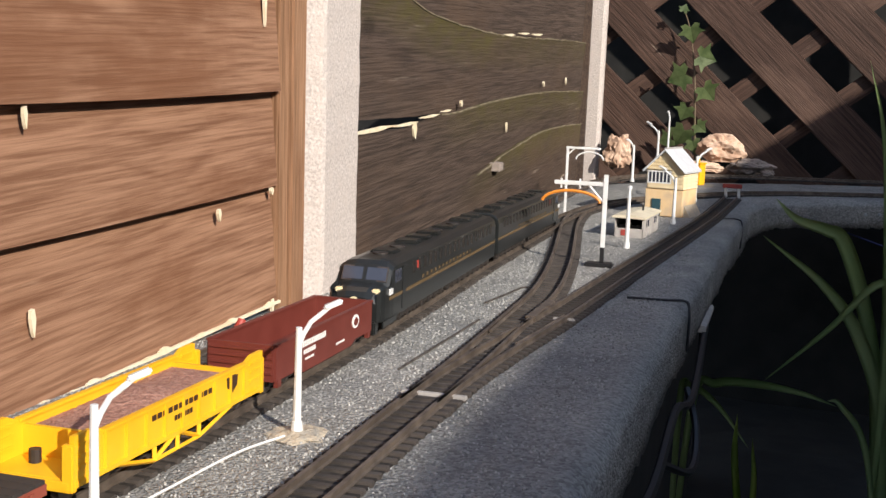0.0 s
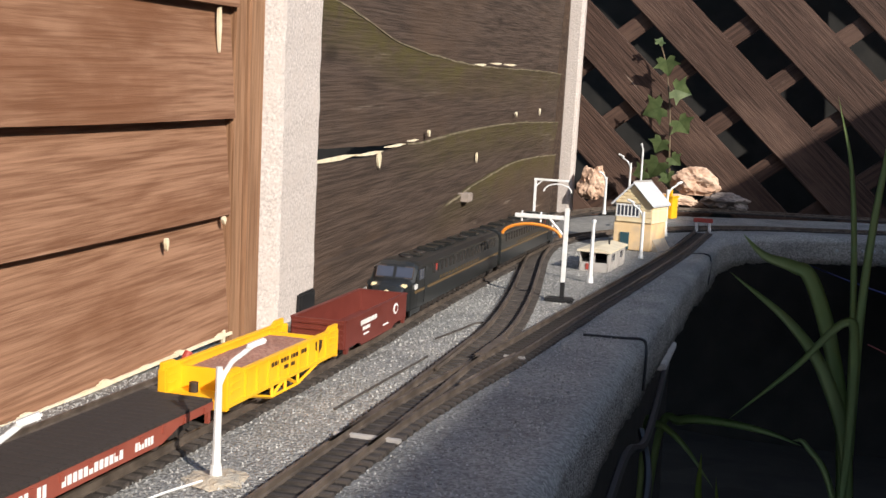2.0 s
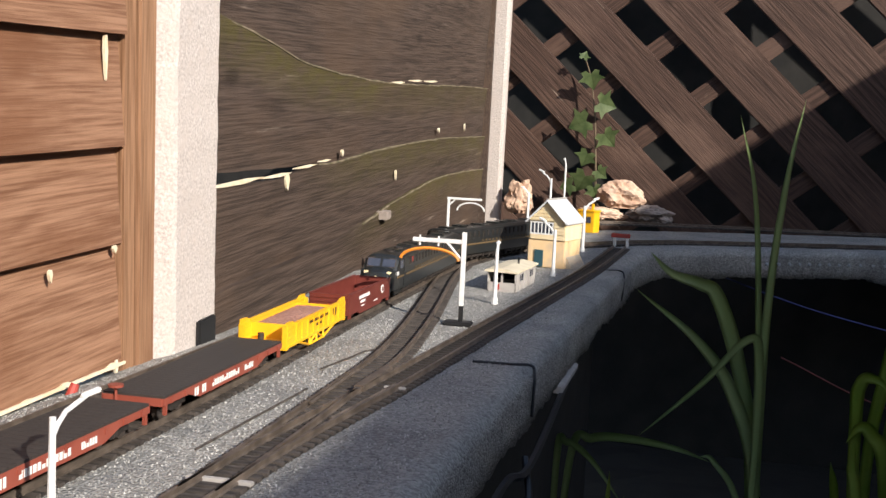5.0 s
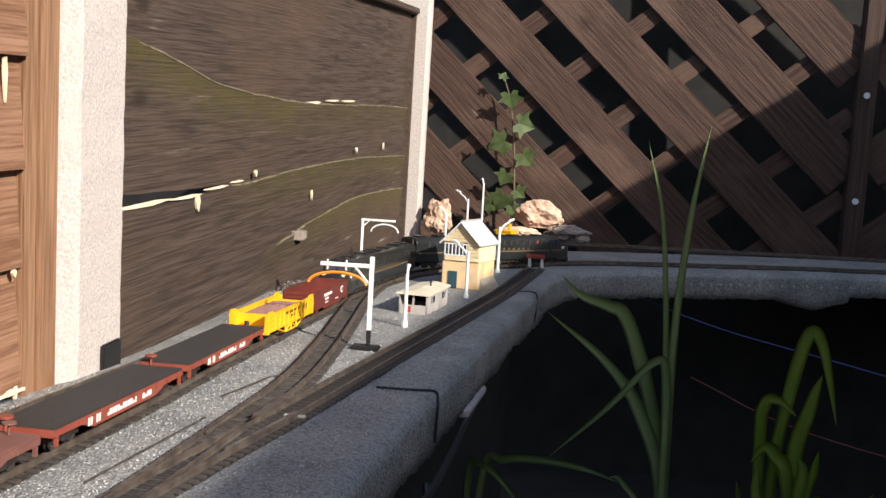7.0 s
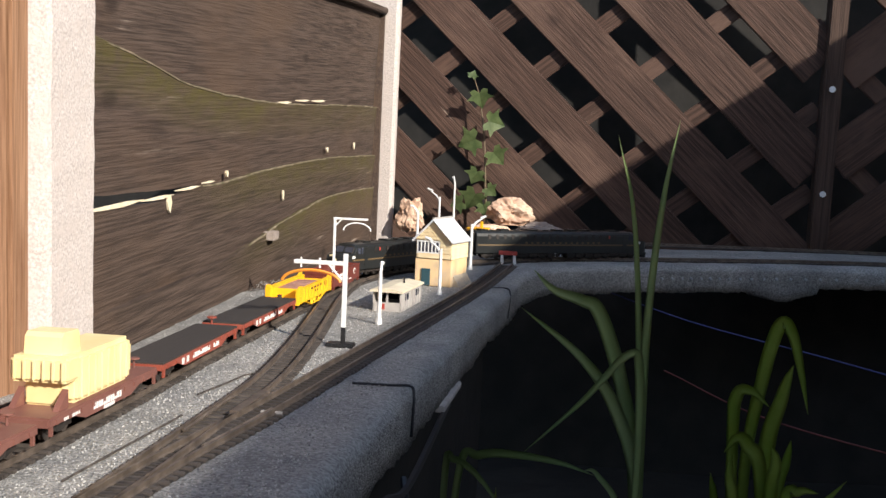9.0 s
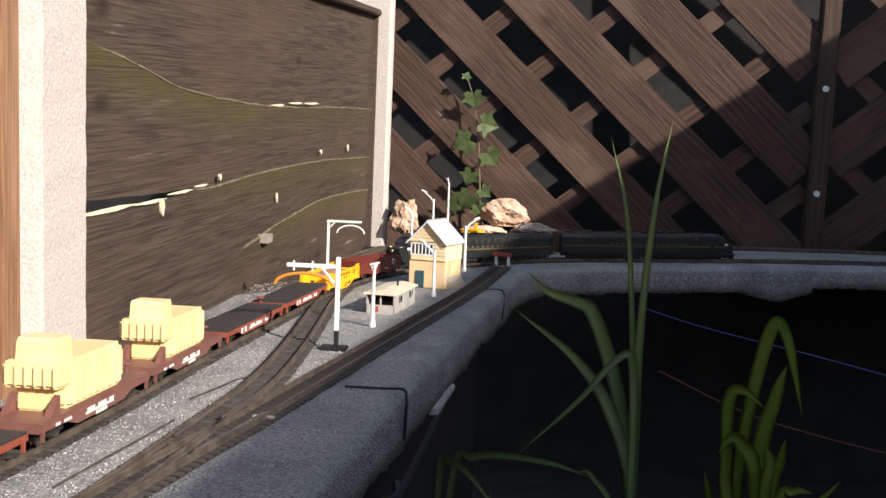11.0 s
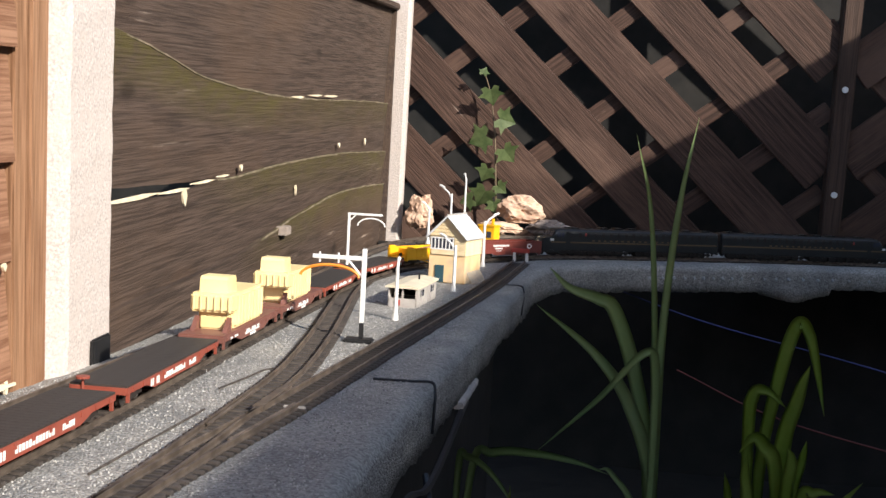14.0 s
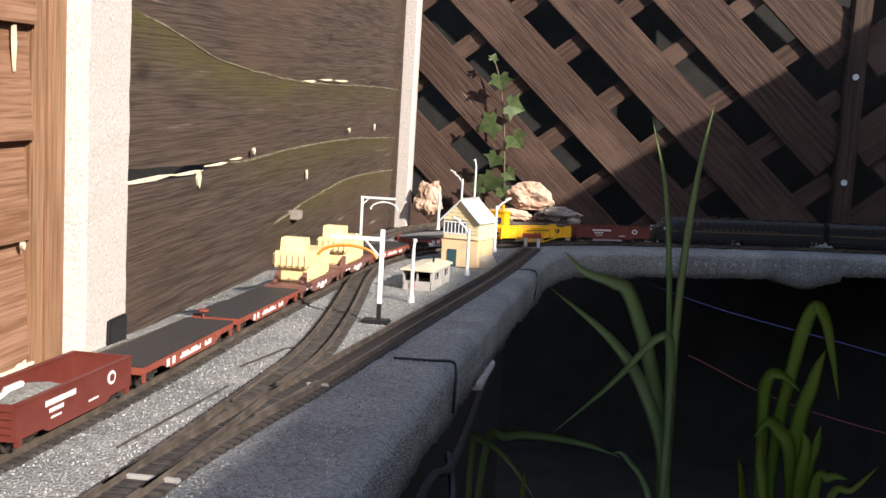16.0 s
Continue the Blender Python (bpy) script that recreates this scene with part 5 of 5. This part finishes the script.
def flat_car():
    car = empty("flat_wagon", "long oxide red flat wagon with an empty black deck", "railway wagon", "wagons of the train")
    l, w, top = 0.0867, 0.0165, 0.0142
    flat_body(car, l, w, M_FLATRED, top)
    me = bpy.data.meshes.new("deck_plank")
    bm = boxed(-w - 0.0006, -0.0026, 0, w + 0.0006, 0.00245, 0.0013)
    bm.to_mesh(me)
    bm.free()
    me.materials.append(M_DECK)
    n = 32
    for k in range(n):
        o = new("deck_plank", me)
        o.parent, o.matrix_basis = car, pose(0, -l + (k + 0.5) * 2 * l / n, top)
    bm = bmesh.new()
    cyl(bm, (-0.009, -l - 0.0012, 0.008), (-0.009, -l - 0.0012, 0.019), 0.0008, n=6)
    cyl(bm, (-0.009, -l - 0.0012, 0.0185), (-0.009, -l - 0.0012, 0.0198), 0.0040, n=14)
    part("brake_wheel", bm, M_FLATRED, car)
    letter_bars(car, 1, -0.026, 0.014, 0.0085, 0.0120, 12, M_LETTER, 0.3, w + 0.0012)
    letter_bars(car, 1, 0.022, 0.036, 0.0085, 0.0118, 6, M_LETTER, 0.3, w + 0.0012)
    letter_bars(car, 1, -0.050, -0.044, 0.0080, 0.0125, 2, M_LETTER, 0.35, w + 0.0012)
    letter_bars(car, 1, -0.040, -0.034, 0.0080, 0.0125, 2, M_LETTER, 0.35, w + 0.0012)
    return car


def machine_car():
    car = empty("flat_wagon", "brown flat wagon carrying a cream ribbed machine", "railway wagon", "wagons of the train")
    l, w, top = 0.0760, 0.0165, 0.0142
    flat_body(car, l, w, M_MACH_CAR, top)
    part("deck", boxed(-w - 0.0004, -l, top, w + 0.0004, l, top + 0.0012), M_MACH_CAR, car)
    mc = part("machine", boxed(-0.0150, -0.036, top + 0.0012, 0.0150, 0.044, top + 0.0235, 0.0022), M_CREAM, car, "cream machine casing")
    for k in range(8):
        y = -0.030 + k * 0.0095
        part("rib", boxed(0.0146, y, top + 0.003, 0.0157, y + 0.0016, top + 0.0215, 0.0004), M_CREAM, mc)
    part("head", boxed(-0.0165, -0.052, top + 0.0125, 0.0165, -0.034, top + 0.0245, 0.0016), M_CREAM, mc)
    for k in range(6):
        x = -0.0145 + k * 0.0055
        part("rib", boxed(x, -0.0532, top + 0.0135, x + 0.0016, -0.0515, top + 0.0225, 0.0004), M_CREAM, mc)
    part("collar", boxed(-0.0105, -0.046, top + 0.0012, 0.0105, -0.036, top + 0.0130, 0.001), M_CREAM, mc)
    bm = bmesh.new()
    prism(bm, [(-0.046, top + 0.0225), (-0.020, top + 0.0225), (-0.0215, top + 0.0325), (-0.024, top + 0.0345), (-0.042, top + 0.0345), (-0.0445, top + 0.0325)], "x", -0.0115, 0.0100)
    part("turret", bm, M_CREAM, mc)
    mc.matrix_basis = Matrix.Translation((0, -0.005, top + 0.0012)) @ Matrix.Diagonal((1, 0.95, 1.20, 1)) @ Matrix.Translation((0, 0, -top - 0.0012))
    part("side_duct", boxed(-0.0175, -0.02, top + 0.006, -0.0148, 0.030, top + 0.018, 0.001), M_CREAM, mc)
    part("end_cover", boxed(-0.0135, 0.0435, top + 0.004, 0.0135, 0.049, top + 0.020, 0.0014), M_CREAM, mc)
    for s in (-1, 1):
        bm = bmesh.new()
        prism(bm, [(-0.060, top + 0.0012), (-0.048, top + 0.0012), (-0.048, top + 0.0110)], "x", s * 0.0125 - 0.0018, s * 0.0125 + 0.0018)
        part("chock", bm, M_MACH_CAR, car)
    bm = bmesh.new()
    cyl(bm, (0.004, l - 0.006, top), (0.004, l - 0.006, top + 0.0075), 0.0007, n=6)
    cyl(bm, (0.004, l - 0.006, top + 0.0068), (0.004, l - 0.006, top + 0.0078), 0.0036, n=14)
    part("brake_wheel", bm, M_MACH_CAR, car)
    letter_bars(car, 1, -0.022, 0.018, 0.0088, 0.0124, 12, M_LETTER, 0.3, w + 0.0012)
    letter_bars(car, 1, -0.008, 0.008, 0.0062, 0.0083, 6, M_LETTER, 0.3, w + 0.0012)
    letter_bars(car, 1, -0.060, -0.040, 0.0108, 0.0125, 10, M_LETTER, 0.4, w + 0.0012)
    return car


def loco(nose):
    """A long streamlined double-cab diesel unit. nose: -1 where the cab faces the wagons, 1 where it faces ahead."""
    car = empty("diesel_locomotive", "long dark green streamlined diesel locomotive with a gold line", "locomotive", "locomotives of the train")
    l, w = 0.1525, 0.0168
    sec = lambda k, zt: [(-w * k, 0.0105), (-w * k, 0.0330 * 0.55 + zt * 0.45), (-w * k * 0.93, zt - 0.0042), (-w * k * 0.72, zt - 0.0012), (-w * k * 0.4, zt), (w * k * 0.4, zt), (w * k * 0.72, zt - 0.0012), (w * k * 0.93, zt - 0.0042), (w * k, 0.0330 * 0.55 + zt * 0.45), (w * k, 0.0105)]
    bm = bmesh.new()
    prev = None
    rows = [(-l + 0.030, 1.0, 0.0495), (l - 0.001, 1.0, 0.0495), (l, 0.97, 0.0487)]
    rows = [(-l, 0.80, 0.0270), (-l + 0.0025, 0.90, 0.0305), (-l + 0.0075, 0.95, 0.0325), (-l + 0.0155, 0.985, 0.0345), (-l + 0.0165, 0.985, 0.0355), (-l + 0.0215, 1.0, 0.0465), (-l + 0.0245, 1.0, 0.0488)] + rows
    for y, k, zt in rows:
        ring = [bm.verts.new((px, y if nose < 0 else -y, pz)) for px, pz in sec(k, zt)]
        if prev:
            for i in range(len(ring)):
                bm.faces.new((prev[i], prev[(i + 1) % len(ring)], ring[(i + 1) % len(ring)], ring[i]))
        else:
            bm.faces.new(ring)
        prev = ring
    bm.faces.new(prev[::-1])
    bmesh.ops.recalc_face_normals(bm, faces=bm.faces[:])
    body = part("body", bm, M_LOCO, car)
    f = 1 if nose < 0 else -1      # turns local nose-first coordinates to the car's y
    def yy(v):
        return v * f
    def bx(x0, y0, z0, x1, y1, z1, bev=0.0):
        a, b = sorted((yy(y0), yy(y1)))
        return boxed(x0, a, z0, x1, b, z1, bev)
    for s in (-1, 1):
        part("gold_line", bx(s * w - 0.0003, -l + 0.014, 0.0238, s * w + 0.0003, l - 0.002, 0.0262), M_GOLD, body)
        part("windscreen", boxed(*((0.0012, 0, 0, 0.0130, 0.0006, 0.0088) if s > 0 else (-0.0130, 0, 0, -0.0012, 0.0006, 0.0088))), M_GLASS, body).matrix_basis = Matrix.Translation((0, yy(-l + 0.0166), 0.0362)) @ Matrix.Rotation(radians(-24 * f), 4, "X")
        part("screen_frame", boxed(*((0.0005, 0.0001, -0.001, 0.0137, 0.0005, 0.0098) if s > 0 else (-0.0137, 0.0001, -0.001, -0.0005, 0.0005, 0.0098))), M_WHEEL, body).matrix_basis = Matrix.Translation((0, yy(-l + 0.0168), 0.0362)) @ Matrix.Rotation(radians(-24 * f), 4, "X")
        part("cab_window", bx(s * w - 0.0004, -l + 0.0235, 0.0340, s * w + 0.0004, -l + 0.0300, 0.0430, 0.0002), M_GLASS, body)
        part("cab_window", bx(s * w - 0.0004, -l + 0.0315, 0.0340, s * w + 0.0004, -l + 0.0350, 0.0430, 0.0002), M_GLASS, body)
        part("door", bx(s * w - 0.0004, -l + 0.038, 0.013, s * w + 0.0004, -l + 0.046, 0.044, 0.0003), M_LOCO, body)
        part("marker_light", bx(s * 0.0108 - 0.0022, -l + 0.004, 0.0285, s * 0.0108 + 0.0022, -l + 0.0085, 0.0322, 0.0008), M_LENS, body, "cream marker light")
        part("number_board", bx(s * w - 0.0002, -l + 0.0125, 0.0275, s * w + 0.0006, -l + 0.018, 0.0315), M_WHITE, body)
        part("red_emblem", bx(s * w - 0.0003, -l + 0.070, 0.0370, s * w + 0.0004, -l + 0.0725, 0.0425), M_REDPAINT, body)
        letter_bars(car, s, min(yy(-0.07), yy(0.07)), max(yy(-0.07), yy(0.07)), 0.0276, 0.0302, 14, M_GOLD, 0.6, w + 0.0003)
        part("skirt", bx(s * w * 0.98 - 0.0006, -l + 0.002, 0.0068, s * w * 0.98 + 0.0006, -l + 0.028, 0.0112, 0.0003), M_LOCO, body)
        for k in range(18):
            y = -l + 0.060 + k * 0.013
            part("grille", bx(s * w - 0.0003, y, 0.0350, s * w + 0.0005, y + 0.0045, 0.0435), M_DARKM, body)
    bm = bmesh.new()
    cyl(bm, (0, yy(-l + 0.0002), 0.0255), (0, yy(-l - 0.0012), 0.0255), 0.0021, n=12)
    part("headlight", bm, M_LENS, body, "round headlight lens")
    part("pilot", bx(-w * 0.8, -l - 0.002, 0.002, w * 0.8, -l + 0.004, 0.0115, 0.0008), M_LOCO, body)
    # roof gear
    for y, h in ((-0.095, 0.0022), (-0.045, 0.0028), (-0.02, 0.0028), (0.005, 0.0028), (0.05, 0.0022), (0.10, 0.0030), (0.135, 0.0025)):
        part("roof_vent", bx(-0.0075, y - 0.007, 0.0488, 0.0075, y + 0.007, 0.0493 + h, 0.0008), M_LOCO, body)
    for y in (-0.105, -0.07, 0.025, 0.075):
        bm = bmesh.new()
        cyl(bm, (0, yy(y), 0.0490), (0, yy(y), 0.0506), 0.0048, n=14)
        part("roof_fan", bm, M_DARKM, body)
    part("diaphragm", bx(-0.0105, l - 0.0005, 0.012, 0.0105, l + 0.0035, 0.047, 0.0006), M_DARKM, body)
    # long row of running gear
    for grp in (-1, 1):
        bm = bmesh.new()
        for s in (-1, 1):
            x = s * 0.0125
            box(bm, x - 0.001, grp * 0.0735 - 0.068, 0.0052, x + 0.001, grp * 0.0735 + 0.068, 0.0085)
            for k in range(9):
                y = grp * 0.0735 - 0.064 + k * 0.016
                box(bm, x - 0.0016, y - 0.0022, 0.0030, x + 0.0016, y + 0.0022, 0.0098, 0.0005)
                cyl(bm, (x, y + 0.008, 0.0048), (x, y + 0.008, 0.0095), 0.0013, n=6)
        g = part("running_gear", bm, M_DARKM, car)
        for k in range(8):
            wheelset(g, grp * 0.0735 - 0.056 + k * 0.016, 0.0056, M_DARKM)
    for s in (-1, 1):
        coupler(car, s * l, s)
    return car


# distance of each vehicle's middle behind the joint between locomotives and wagons
PITCH = dict(gond=0.141, ore=0.153, flat=0.189, mach=0.1655, loco=0.3169)
ahead = loco(1)
behind = loco(-1)
gond_a = gondola()
ore = hopper()
flat_a = flat_car()
flat_b = copy_thing(flat_a, Matrix())
mach_a = machine_car()
mach_b = copy_thing(mach_a, Matrix())
flat_c = copy_thing(flat_a, Matrix())
flat_d = copy_thing(flat_a, Matrix())
gond_b = gondola(True)
for ob, k in ((ahead, 0.83), (behind, 0.83), (gond_a, 0.76), (gond_b, 0.76), (ore, 0.77)):
    ob.scale = (1, 1, k)

TIMES = [0, 5, 9, 12.5, 16]
RUN = [1.0894, 1.5424, 1.92, 2.2096, 2.5163]


def glide(t, vals):
    """A smooth run through the times."""
    x, y = np.array(TIMES, float), np.array(vals)
    m = np.gradient(y, x)
    i = int(min(max(np.searchsorted(x, t) - 1, 0), len(x) - 2))
    h = x[i + 1] - x[i]
    u = (t - x[i]) / h
    return (2 * u ** 3 - 3 * u ** 2 + 1) * y[i] + (u ** 3 - 2 * u ** 2 + u) * h * m[i] + (-2 * u ** 3 + 3 * u ** 2) * y[i + 1] + (u ** 3 - u ** 2) * h * m[i + 1]


def on_rails(s, wheelbase):
    a, b = MAIN.at(S0 + s - wheelbase / 2), MAIN.at(S0 + s + wheelbase / 2)
    d = b - a
    c = (a + b) / 2
    return Matrix.Translation((c.x, c.y, bed_z(c.x, c.y) + RAIL - 0.0004)) @ Matrix.Rotation(math.atan2(-d.x, d.y), 4, "Z")


def motions():
    consist = []
    consist.append((behind, PITCH["loco"] / 2, RUN, 0.17))
    consist.append((ahead, PITCH["loco"] * 1.5, RUN, 0.17))
    at = 0.0
    for ob, kind, run in ((gond_a, "gond", RUN), (ore, "ore", RUN), (flat_a, "flat", RUN), (flat_b, "flat", RUN), (mach_a, "mach", RUN), (mach_b, "mach", RUN), (flat_c, "flat", RUN), (flat_d, "flat", RUN), (gond_b, "gond", RUN)):
        consist.append((ob, at - PITCH[kind] / 2, run, PITCH[kind] * 0.62))
        at -= PITCH[kind]
    for ob, off, run, wb in consist:
        walk(ob, [(k * 0.5, on_rails(glide(k * 0.5, run) + off, wb)) for k in range(33)])


motions()
